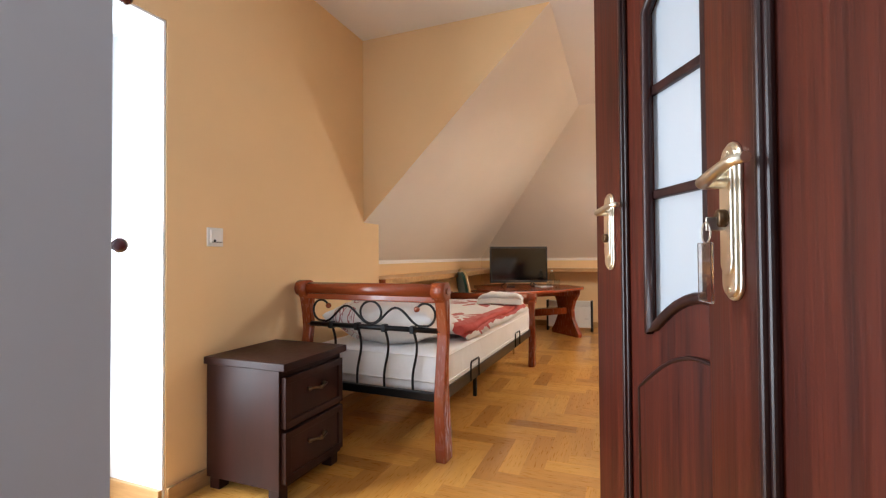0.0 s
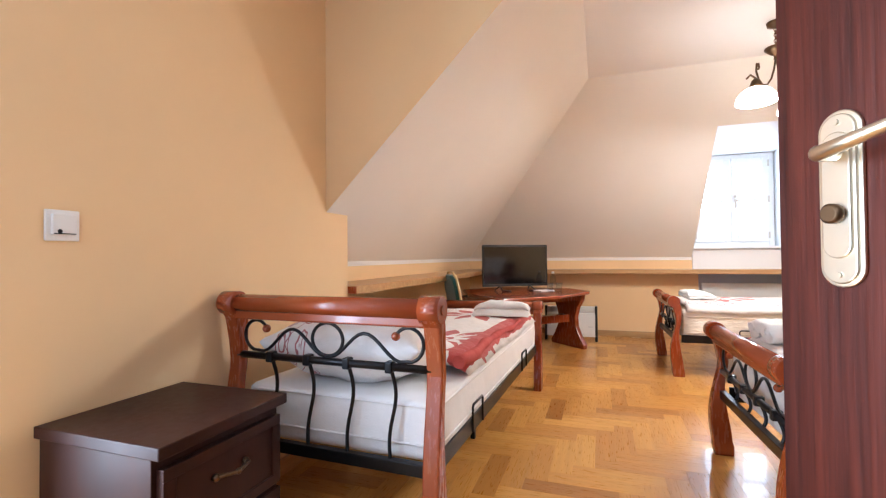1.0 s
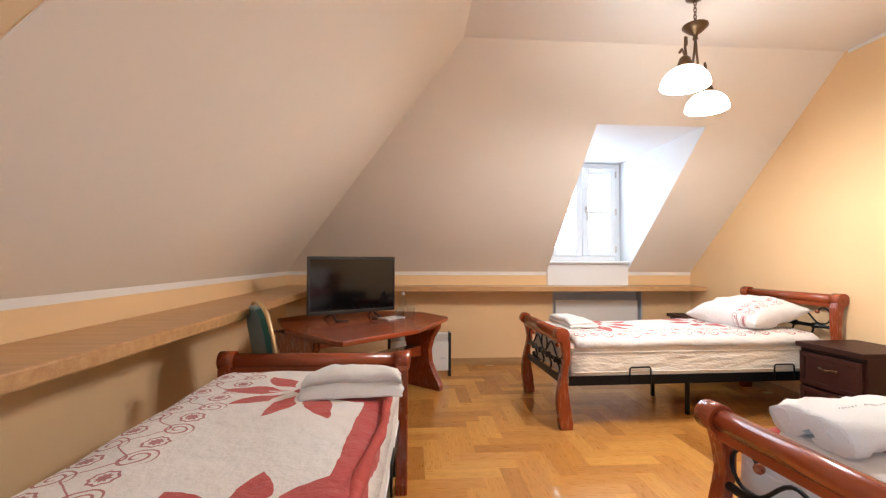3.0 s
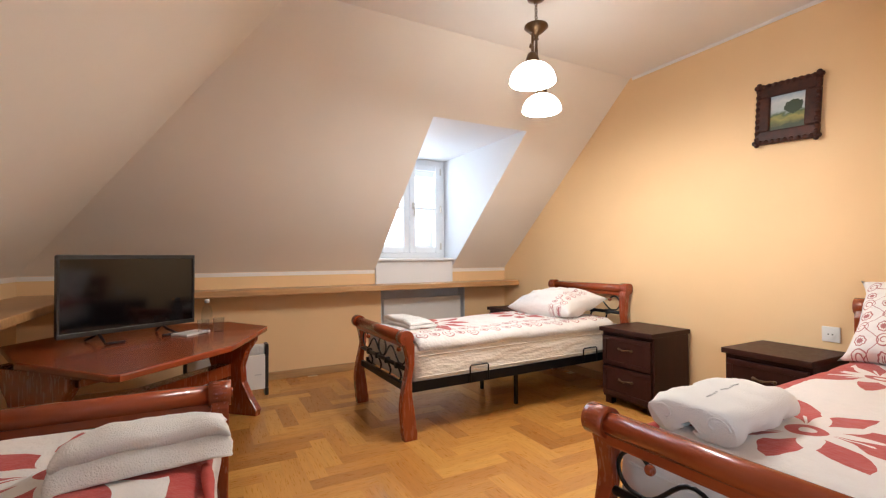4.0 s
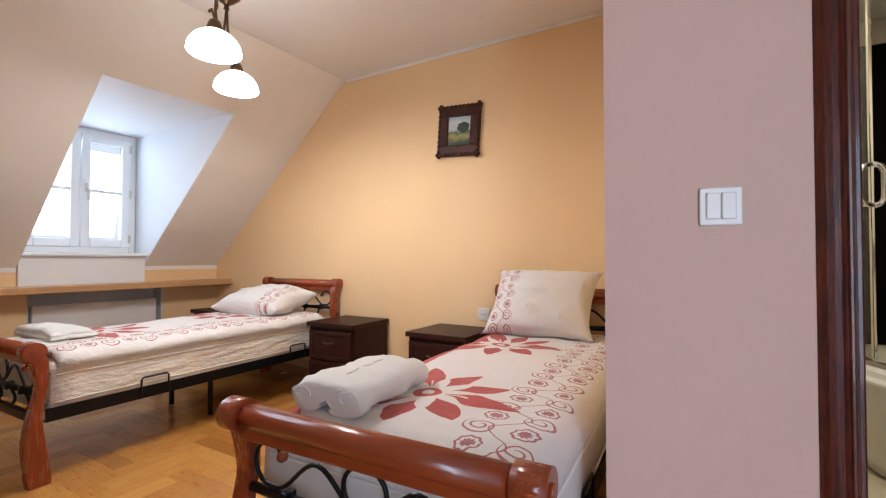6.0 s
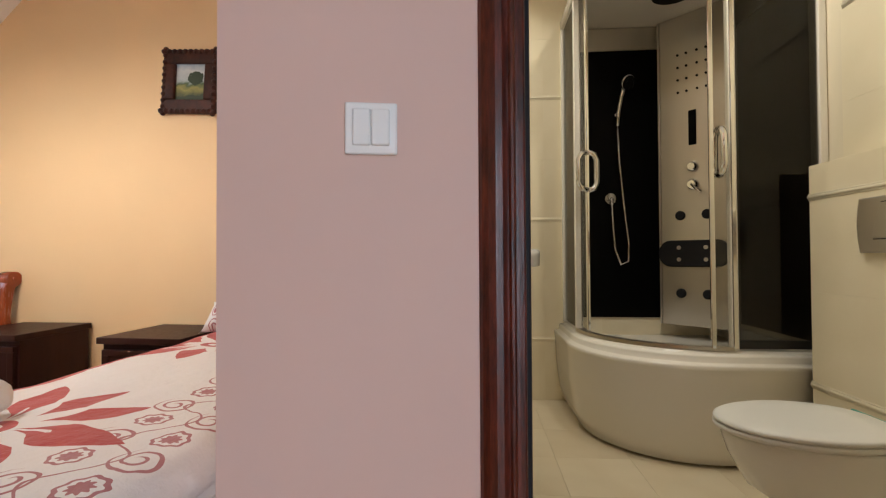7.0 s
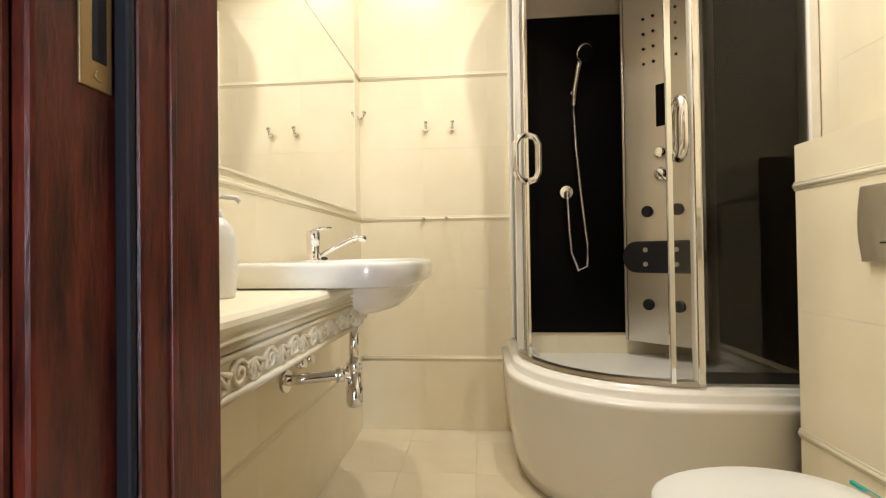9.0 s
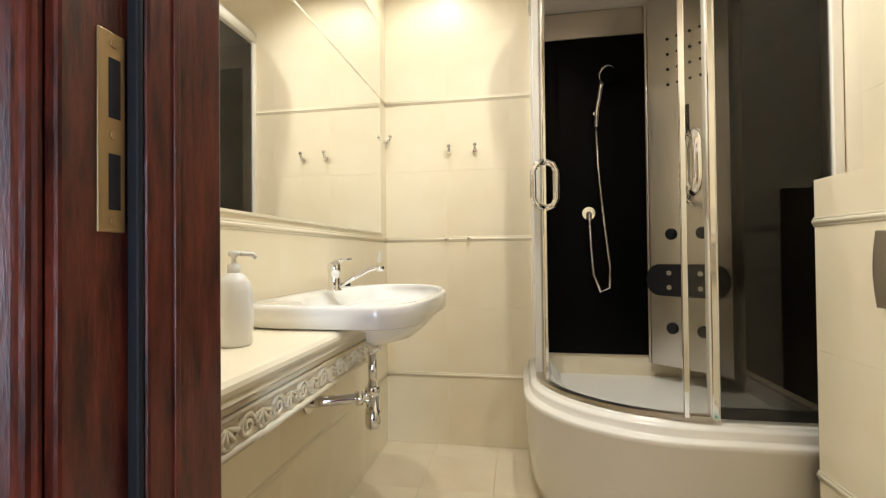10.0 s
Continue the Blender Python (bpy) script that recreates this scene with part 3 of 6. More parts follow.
def cloth(x0, x1, y0, y1, z, t, seed, drop=0.05, nx=44, ny=26, wrinkle=0.007):
    """A soft padded sheet with creases, rounded off along its edges."""
    bm = bmesh.new()
    rows = []
    for sgn in (1, -1):
        grid = []
        for i in range(nx + 1):
            row = []
            for j in range(ny + 1):
                u, v = i / nx, j / ny
                x, y = x0 + (x1 - x0) * u, y0 + (y1 - y0) * v
                e = min(u * (x1 - x0), (1 - u) * (x1 - x0), v * (y1 - y0), (1 - v) * (y1 - y0))
                k = min(1, e / 0.05)
                fall = (1 - min(1, min(v, 1 - v) * (y1 - y0) / 0.10)) ** 2 * drop
                w = noise.noise((x * 4 + seed, y * 5, 0.3)) * wrinkle * 1.6 + noise.noise((x * 11 + seed, y * 14, 1.3)) * wrinkle * 0.6
                thick = t / 2 * math.sqrt(max(0.0, 1 - (1 - k) ** 2))
                wave = 0.012 * noise.noise((x * 5 + seed, 3.1, 0)) if j in (0, ny) else 0
                row.append(bm.verts.new((x, y + wave, z + w - fall + sgn * thick)) if sgn > 0 or 0 < i < nx and 0 < j < ny else rows[0][i][j])
            grid.append(row)
        rows.append(grid)
        for i in range(nx):
            for j in range(ny):
                q = (grid[i][j], grid[i + 1][j], grid[i + 1][j + 1], grid[i][j + 1])
                try:
                    bm.faces.new(q if sgn > 0 else q[::-1]).smooth = True
                except ValueError:
                    pass
    return bm


def pillow_mesh(lx, ly, h, seed):
    bm = bmesh.new()
    n, rows = 30, []
    for sgn in (1, -1):
        grid = []
        for i in range(n + 1):
            row = []
            for j in range(n + 1):
                u, v = i / n * 2 - 1, j / n * 2 - 1
                pinch = 1 - 0.15 * (1 - abs(u) ** 3) * abs(v) ** 4 - 0.0
                pinch2 = 1 - 0.15 * (1 - abs(v) ** 3) * abs(u) ** 4
                k = max(0.0, (1 - u * u) * (1 - v * v)) ** 0.47
                w = (0.026 * noise.noise((u * 2.5 + seed, v * 2.5, sgn)) + 0.012 * noise.noise((u * 7 + seed, v * 8, sgn))) * k
                row.append(bm.verts.new((u * lx / 2 * pinch2, v * ly / 2 * pinch, sgn * h / 2 * k + w)) if sgn > 0 or 0 < i < n and 0 < j < n else rows[0][i][j])
            grid.append(row)
        rows.append(grid)
        for i in range(n):
            for j in range(n):
                q = (grid[i][j], grid[i + 1][j], grid[i + 1][j + 1], grid[i][j + 1])
                bm.faces.new(q if sgn > 0 else q[::-1]).smooth = True
    return bm


WB = 0.80


def bed_frame(m, label, LB=1.88):
    """A single bed: foot at x 0, head at x LB, iron and mahogany."""
    bed = thing("bed", m, label, "bed", "single beds")
    board(bed, LB, WB, 0.84, 1, "headboard")
    board(bed, 0, WB, 0.635, -1, "footboard")
    for s in (-1, 1):
        y = s * (WB / 2 - 0.012)
        part("side_rail", boxes((0.03, LB - 0.03, y - 0.004, y + 0.004, 0.265, 0.325), (0.03, LB - 0.03, min(y, y - s * 0.035), max(y, y - s * 0.035), 0.265, 0.271)), IRON, bed)
        for x in (0.50, 1.50):
            bm = bmesh.new()
            yy = y + s * 0.008
            tube(bm, [(x - 0.07, yy, 0.27), (x - 0.07, yy, 0.365), (x - 0.06, yy, 0.375), (x + 0.06, yy, 0.375), (x + 0.07, yy, 0.365), (x + 0.07, yy, 0.27)], 0.005, 8)
            part("mattress_stop", bm, IRON, bed)
        part("support_leg", boxes((LB / 2 - 0.012, LB / 2 + 0.012, y * 0.55 - 0.012, y * 0.55 + 0.012, 0, 0.265), bevel=0.003), IRON, bed)
    for i in range(9):
        x = 0.16 + i * 0.205
        part("slat", boxes((x - 0.035, x + 0.035, -WB / 2 + 0.03, WB / 2 - 0.03, 0.272, 0.286)), SKIRT, bed)
    return bed


def mattress(m, label, mat=TICK, z1=0.525, sag=0.0, LB=1.88):
    bm = bmesh.new()
    box(bm, 0.05, LB - 0.05, -WB / 2 + 0.02, WB / 2 - 0.02, 0.29, z1)
    bmesh.ops.subdivide_edges(bm, edges=bm.edges[:], cuts=14, use_grid_fill=True)
    for v in bm.verts:
        c = v.co
        k = noise.noise((c.x * 5, c.y * 6, c.z * 11)) * 0.009
        rz = abs(c.z - (0.29 + z1) / 2) / ((z1 - 0.29) / 2)
        c.y *= 1 + 0.02 * (1 - rz ** 2) + k * 0.6
        if rz > 0.95:
            c.y *= 0.975
            c.x = LB / 2 + (c.x - LB / 2) * 0.988
        c.z += k * 0.7 - sag * min(1, max(0, (c.x - 1.30) / 0.30)) * max(0, (c.z - 0.29) / (z1 - 0.29))
    ob = solo("mattress", smooth(bm), mat, label, "mattress", m, group="mattresses")
    yy, xa, xb = WB / 2 - 0.0125, 0.045, LB - 0.045
    for z in (0.345, z1 - 0.055):
        bm = bmesh.new()
        rim = [(xa + 0.03, -yy), (xb - 0.03, -yy), (xb, -yy + 0.03), (xb, yy - 0.03), (xb - 0.03, yy), (xa + 0.03, yy), (xa, yy - 0.03), (xa, -yy + 0.03)]
        tube(bm, [(x, y, z) for x, y in rim], 0.0045, 6, closed=True)
        part("piping", bm, mat, ob)
    return ob


def towel(m, label, l=0.46, w=0.26, layers=3, dome=0.30, thick=0.030):
    """A soft towel folded over on itself, its layers showing at the ends."""
    t = thick
    tw = thing("towel", m, label, "towel", "towels")
    path, z = [], t / 2
    for k in range(layers):
        xs = [i / 12 for i in range(13)]
        if k % 2:
            xs = xs[::-1]
        for u in xs:
            path.append((0.020 + (w - 0.040) * u, z))
        if k < layers - 1:
            ex, s = path[-1][0], 1 if k % 2 == 0 else -1
            for a in (-60, -25, 25, 60):
                path.append((ex + s * t * 0.75 * math.cos(radians(a)), z + t * 0.5 + t * 0.5 * math.sin(radians(a))))
            z += t
    P = [Vector((p[0], p[1])) for p in path]
    normals = []
    for i, p in enumerate(P):
        d = (P[min(i + 1, len(P) - 1)] - P[max(i - 1, 0)]).normalized()
        normals.append(Vector((-d.y, d.x)))
    top = layers * t
    bm = bmesh.new()
    n, loops = 22, []
    ends = [(-0.006, 0.22), (-0.003, 0.38)]
    ys = [(e, k) for e, k in ends] + [(l * i / n, 0.485) for i in range(n + 1)] + [(l - e, k) for e, k in ends[::-1]]
    for q, (y, off) in enumerate(ys):
        up = [p + d * t * off for p, d in zip(P, normals)]
        dn = [p - d * t * off for p, d in zip(P, normals)]
        row = []
        for p in up + dn[::-1]:
            x, zz = p.x, max(0.0, p.y)
            ex, ey = abs(2 * x / w - 1), abs(2 * y / l - 1)
            f = zz / top
            soft = 1 - dome * ex ** 3 - dome * 0.55 * ey ** 5
            zn = zz * soft + f * (0.012 * noise.noise((y * 9, x * 9, 1.7)) + 0.005 * noise.noise((y * 26, x * 30, 5.1)))
            xn = x + 0.012 * f * noise.noise((y * 7, 2.2, zz * 30)) + (w / 2 - x) * 0.07 * f * f
            yn = y - l / 2 + 0.010 * noise.noise((x * 16, zz * 45, 4 if y < l / 2 else 9)) * (ey ** 6) - (y - l / 2) * 0.05 * f * f
            row.append(bm.verts.new((xn, yn, max(0.001, zn))))
        loops.append(row)
    m2 = len(loops[0])
    for A, B in zip(loops, loops[1:]):
        for k in range(m2):
            bm.faces.new((A[k], A[(k + 1) % m2], B[(k + 1) % m2], B[k])).smooth = True
    for lp in (loops[0], loops[-1]):
        for k in range(m2 // 2 - 1):
            bm.faces.new((lp[k], lp[k + 1], lp[-k - 2], lp[-k - 1])).smooth = True
    bmesh.ops.recalc_face_normals(bm, faces=bm.faces[:])
    part("folded_cloth", bm, TERRY, tw)
    return tw


def rolled_towel(m, label, length=0.40, r=0.043):
    """A towel rolled from both ends into two rolls side by side, smooth on top."""
    tw = thing("towel", m, label, "towel", "towels")
    outline = [(-0.4 * r, 0.55 * r)]
    outline += [(-1.05 * r + 1.02 * r * math.cos(a), r + r * math.sin(a)) for a in [radians(-30 - 15 * k) for k in range(17)]]
    outline += [(-0.5 * r, 2.06 * r), (0, 2.09 * r), (0.5 * r, 2.06 * r)]
    outline += [(1.05 * r + 1.02 * r * math.cos(a), r + r * math.sin(a)) for a in [radians(90 - 15 * k) for k in range(17)]]
    outline += [(0.4 * r, 0.55 * r), (0, 0.95 * r)]
    bm = bmesh.new()
    n, loops = 26, []
    for i in range(n + 1):
        t = i / n
        x = length * (t - 0.5)
        pinch = 1 - 0.10 * abs(2 * t - 1) ** 8
        row = []
        for j, (y, z) in enumerate(outline):
            w = 0.009 * noise.noise((x * 11, y * 20, z * 20)) + 0.006 * noise.noise((x * 30, y * 42, z * 40))
            row.append(bm.verts.new((x + 0.010 * noise.noise((y * 30, z * 30, i // n * 5)) * abs(2 * t - 1) ** 6, y * 1.42 * pinch + w, max(0.001, z * pinch + w))))
        loops.append(row)
    k = len(outline)
    for A, B in zip(loops, loops[1:]):
        for j in range(k):
            bm.faces.new((A[j], A[(j + 1) % k], B[(j + 1) % k], B[j])).smooth = True
    bm.faces.new(loops[0][::-1])
    bm.faces.new(loops[-1])
    bmesh.ops.recalc_face_normals(bm, faces=bm.faces[:])
    part("rolled_cloth", bm, TERRY, tw)
    for s in (-1, 1):
        for e in (-1, 1):
            bm = bmesh.new()
            tube(bm, [(e * (length / 2 + 0.001), s * 1.49 * r + s * (0.9 * r - 0.0085 * a) * math.cos(a), 0.98 * r + (0.86 * r - 0.0078 * a) * math.sin(a)) for a in [0.35 * i for i in range(13)]], 0.0035, 6)
            part("fold_edge", bm, TERRY, tw)
    bm = bmesh.new()
    for i in range(19):
        if i in (6, 7):
            continue
        h = 0.003 + 0.003 * abs(math.sin(i * 2.1))
        x = -0.10 + i * 0.0105
        box(bm, x - 0.0007, x + 0.0007, -h * 0.7, h * 0.4, 1.95 * r, 2.09 * r + 0.003 + 0.009 * noise.noise((x * 11, 0, 2.09 * r * 20)) + 0.006 * noise.noise((x * 30, 0, 2.09 * r * 40)))
    tagged(part("embroidery", bm, INK, tw), "small grey embroidered writing", kind="stuff")
    return tw


LB1 = 1.97
B1 = pose(-0.985, 3.995, 0, 0, 0, -91.75)       # head towards the entrance
B2 = pose(0.405, 5.075, 0, 0, 0, 1.8)
B3 = pose(0.405, 2.795, 0, 0, 0, 2.2)
for B, lab in ((B1, "mahogany and black iron single bed beside the entrance wall"), (B2, "mahogany and black iron single bed under the dormer"), (B3, "mahogany and black iron single bed beside the partition")):
    bed_frame(B, lab, LB1 if B is B1 else 1.88)
mattress(B1, "white covered mattress with a loose sheet", LINEN, sag=0.04, LB=LB1)
mattress(B2, "cream mattress in a wrinkled sheet")
mattress(B3, "white covered mattress under a printed duvet", LINEN)


def duvet(m, label, x0, x1, seed):
    return solo("duvet", cloth(x0, x1, -WB / 2 + 0.0, WB / 2 - 0.0, 0.552, 0.055, seed), DUVET, label, "duvet", m, group="duvets")


duvet(B1, "white duvet printed with red flowers, turned back", 0.10, 1.62, 3)
duvet(B2, "white duvet printed with red flowers, smoothed flat", 0.07, 1.80, 11)
duvet(B3, "white duvet printed with large red flowers", 0.07, 1.82, 23)
# turned-back rim of the first duvet shows the red side as a roll
bm = bmesh.new()
tube(bm, [(0.50 + 1.18 * t, WB / 2 - 0.030 + 0.012 * math.sin(t * 9), 0.562 + 0.004 * math.sin(t * 21)) for t in [i / 24 for i in range(25)]], 0.04, 12, radii=[0.010 + 0.016 * (i / 24) + 0.003 * math.sin(i * 1.3) for i in range(25)])
REDCOTTON = principled("red_cotton", (0.47, 0.075, 0.06), 0.9)
bump(REDCOTTON, noise_of(REDCOTTON, coords(REDCOTTON), 14, 3), 0.6, 0.02)
solo("duvet_roll", bm, REDCOTTON, "rolled red edge of the turned-back duvet", "duvet", B1)
solo("pillow", pillow_mesh(0.46, 0.68, 0.25, 1), PILLOWCASE, "white pillow with a rose ornament band", "pillow", B1 @ pose(1.70, -0.02, 0.605, 0, -10, 2), group="pillows")
solo("pillow", pillow_mesh(0.48, 0.70, 0.22, 5), PILLOWCASE, "plump white pillow with a rose ornament band", "pillow", B2 @ pose(1.55, 0.02, 0.67, 0, -12, 4), group="pillows")
solo("pillow", pillow_mesh(0.46, 0.62, 0.26, 9), PILLOWCASE, "white pillow leaning against the headboard", "pillow", B3 @ pose(1.655, 0.07, 0.755, 0, -50, 0) @ pose(0, 0, 0, 0, 0, 180), group="pillows")
towel(B1 @ pose(0.37, 0.235, 0.584, 0, 0, 8), "white towel rolled at the foot of the bed", 0.34, 0.16, 3, 0.45)
towel(B2 @ pose(0.12, 0.10, 0.584, 0, 0, 0), "white towel folded on the flowered duvet", 0.42, 0.22, 2)
rolled_towel(B3 @ pose(0.305, 0.235, 0.580, 0, 0, 4), "white towel rolled from both ends with small embroidered writing")


# ---- bedroom furniture ----
def nightstand(m, label):
    """Two drawers, feet, an overhanging top; front towards -x."""
    w, d, h = 0.41, 0.41, 0.548
    ns = thing("nightstand", m, label, "nightstand", "nightstands")
    part("top", boxes((-0.012, d, -w / 2 - 0.008, w / 2 + 0.008, h - 0.03, h), bevel=0.003), WENGE, ns)
    part("carcass", boxes((0.02, d - 0.01, -w / 2, w / 2, 0.05, h - 0.03), bevel=0.002), WENGE, ns)
    for sx in (0.03, d - 0.07):
        for sy in (-w / 2 + 0.01, w / 2 - 0.06):
            part("foot", boxes((sx, sx + 0.05, sy, sy + 0.05, 0, 0.05)), WENGE, ns)
    for k in range(2):
        z0, z1 = 0.075 + k * 0.215, 0.275 + k * 0.215
        dr = part("drawer", boxes((0.004, 0.02, -w / 2 + 0.012, w / 2 - 0.012, z0, z1), (-0.003, 0.006, -w / 2 + 0.012, w / 2 - 0.012, z0, z0 + 0.028), (-0.003, 0.006, -w / 2 + 0.012, w / 2 - 0.012, z1 - 0.028, z1), (-0.003, 0.006, -w / 2 + 0.012, -w / 2 + 0.045, z0 + 0.028, z1 - 0.028), (-0.003, 0.006, w / 2 - 0.045, w / 2 - 0.012, z0 + 0.028, z1 - 0.028), bevel=0.002), WENGE, ns)
        zc = (z0 + z1) / 2 + 0.02
        bm = bmesh.new()
        tube(bm, [(-0.006, -0.05, zc), (-0.024, -0.042, zc + 0.006), (-0.028, 0, zc - 0.004), (-0.024, 0.042, zc + 0.006), (-0.006, 0.05, zc)], 0.005, 8)
        for yy in (-0.05, 0.05):
            ball(bm, (-0.005, yy, zc), 0.010, 10)
        ball(bm, (-0.028, 0, zc - 0.002), 0.008, 10)
        part("drawer_handle", bm, ANTIQUE, dr, "small antique brass handle")
    return ns


nightstand(pose(-1.08, 1.63, 0, 0, 0, 180), "dark wenge nightstand beside the entrance wall")
nightstand(pose(1.93, 4.42, 0, 0, 0, 2), "dark wenge nightstand between two beds")
nightstand(pose(1.93, 3.55, 0, 0, 0, 0), "dark wenge nightstand beside the wall socket")
nightstand(pose(1.93, 5.90, 0, 0, 0, 0), "dark wenge nightstand in the dormer corner")


# pendant lamp
lamp = thing("pendant_lamp", pose(0.945, 4.15, -0.04), "antique brass pendant with two lit opal glass shades", "pendant lamp")
bm = bmesh.new()
lathe(bm, ((0.001, 2.51), (0.05, 2.509), (0.045, 2.485), (0.012, 2.47), (0.001, 2.468)))
part("ceiling_rose", bm, ANTIQUE, lamp)
bm = bmesh.new()
for k in range(7):
    a = k % 2 * math.pi / 2
    zc = 2.462 - k * 0.0185
    tube(bm, [(0.008 * math.cos(t) * math.cos(a), 0.008 * math.cos(t) * math.sin(a), zc + 0.014 * math.sin(t)) for t in [math.tau * i / 10 for i in range(10)]], 0.0022, 6, closed=True)
part("chain", bm, ANTIQUE, lamp)
bm = bmesh.new()
lathe(bm, ((0.001, 2.345), (0.062, 2.343), (0.064, 2.333), (0.045, 2.315), (0.030, 2.302), (0.014, 2.292), (0.010, 2.28), (0.014, 2.268), (0.001, 2.26)))
part("canopy", bm, ANTIQUE, lamp)
for sx_, sy_ in SHADES:
    d = Vector((sx_ - 0.935, sy_ - 4.145, 0))
    e = d.normalized()
    bm = bmesh.new()
    tube(bm, [e * (d.length * f) + Vector((0, 0, z)) for f, z in ((0.02, 2.27), (0.10, 2.20), (0.25, 2.13), (0.45, 2.085), (0.68, 2.075), (0.86, 2.10), (0.97, 2.15), (0.94, 2.20), (0.86, 2.205), (0.83, 2.18), (0.87, 2.165))], 0.006, 8)
    tube(bm, [d + Vector((0, 0, 2.06)), e * (d.length * 0.9) + Vector((0, 0, 2.10)), e * (d.length * 1.25) + Vector((0, 0, 2.115)), e * (d.length * 1.42) + Vector((0, 0, 2.085))], 0.006, 8)
    part("arm", bm, ANTIQUE, lamp)
    bm = bmesh.new()
    lathe(bm, ((0.012, 2.10), (0.024, 2.09), (0.034, 2.06), (0.034, 2.045)), 16, d)
    part("lamp_holder", bm, ANTIQUE, lamp)
    prof = [(0.112 * math.cos(a), 1.952 + 0.098 * math.sin(a)) for a in [math.pi / 2 * i / 12 for i in range(12)]] + [(0.02, 2.05)]
    inner = [(max(0.016, r - 0.004), z - 0.004) for r, z in prof][::-1]
    bm = bmesh.new()
    lathe(bm, prof + inner, 32, d, cap=False)
    part("shade", bm, OPAL, lamp, "glowing white opal glass dome")


# ---- table corner ----
tz = 0.60
table = thing("table", pose(-0.92, 5.25, 0), "polished mahogany trestle table with cut corners", "table")
bm = bmesh.new()
prism(bm, ((-0.455, -0.33), (-0.045, -0.80), (-0.005, -0.81), (0.42, -0.38), (0.66, 0.22), (0.665, 0.26), (0.45, 0.62), (-0.30, 0.72), (-0.66, 0.20), (-0.47, -0.29)), "z", tz - 0.032, tz, bevel=0.008)
part("tabletop", bm, MAHOG_X, table)
TAX = pose(0, 0, 0, 0, 0, 46)
bm = boxes((-0.52, 0.56, -0.245, -0.22, tz - 0.095, tz - 0.034), (-0.52, 0.56, 0.22, 0.245, tz - 0.095, tz - 0.034), (-0.55, 0.30, -0.30, 0.30, tz - 0.052, tz - 0.034), bevel=0.003)
part("apron", bm, MAHOGANY, table, m=TAX)
part("lower_shelf", boxes((-0.50, 0.60, -0.05, 0.05, 0.26, 0.34), bevel=0.004), MAHOGANY, table, m=TAX)
for at_x in (-0.52, 0.63):
    bm = bmesh.new()
    side = [(0.24, 0), (0.25, 0.04), (0.19, 0.12), (0.135, 0.22), (0.125, 0.32), (0.16, 0.42), (0.22, 0.50), (0.23, tz - 0.034)]
    prism(bm, [(-a, b) for a, b in side] + side[::-1], "x", at_x - 0.026, at_x + 0.026, bevel=0.006)
    part("trestle_leg", bm, MAHOGANY, table, m=TAX)

tv = thing("television", pose(-0.99, 5.40, tz + 0.001, 0, 0, 34), "flat black television standing on the table", "television")
part("housing", boxes((-0.362, 0.362, 0.012, 0.035, 0.05, 0.475), (-0.25, 0.25, 0.03, 0.065, 0.08, 0.30), bevel=0.005), BLACKP, tv)
part("bezel", boxes((-0.365, 0.365, -0.004, 0.014, 0.455, 0.478), (-0.365, 0.365, -0.004, 0.014, 0.045, 0.07), (-0.365, -0.352, -0.004, 0.014, 0.07, 0.455), (0.352, 0.365, -0.004, 0.014, 0.07, 0.455), bevel=0.002), BLACKP, tv)
part("screen", boxes((-0.352, 0.352, 0.002, 0.012, 0.07, 0.455)), SCREEN, tv, "glossy black screen")
for s in (-1, 1):
    bm = bmesh.new()
    tube(bm, [(s * 0.17, 0.02, 0.055), (s * 0.175, -0.03, 0.03), (s * 0.19, -0.10, 0.007), (s * 0.10, -0.11, 0.006)], 0.008, 8)
    tube(bm, [(s * 0.17, 0.02, 0.055), (s * 0.175, 0.06, 0.03), (s * 0.19, 0.11, 0.007)], 0.008, 8)
    part("stand_foot", bm, BLACKP, tv)

bottle = thing("water_bottle", pose(-0.615, 5.47, tz), "clear plastic water bottle on the table", "bottle")
bm = bmesh.new()
lathe(bm, ((0.028, 0), (0.031, 0.01), (0.031, 0.05), (0.028, 0.06), (0.031, 0.07), (0.031, 0.12), (0.024, 0.15), (0.012, 0.168), (0.012, 0.18)), 20)
part("flask", bm, CLEAR, bottle)
bm = bmesh.new()
lathe(bm, ((0.014, 0.178), (0.014, 0.196), (0.012, 0.198)), 16)
part("cap", bm, PLASTIC, bottle, "white screw cap")
for dx, dy in ((-0.02, -0.10), (0.065, -0.045)):
    bm = bmesh.new()
    lathe(bm, ((0.028, 0), (0.033, 0.085), (0.031, 0.085), (0.026, 0.006), (0.001, 0.005)), 20)
    solo("drinking_glass", bm, CLEAR, "clear drinking glass on the table", "glass", pose(-0.615 + dx, 5.47 + dy, tz), group="drinking glasses")
solo("tray", boxes((-0.09, 0.09, -0.06, 0.06, 0, 0.012), bevel=0.004), PLASTIC, "small white tray on the table", "tray", pose(-0.70, 5.40, tz, 0, 0, 46))

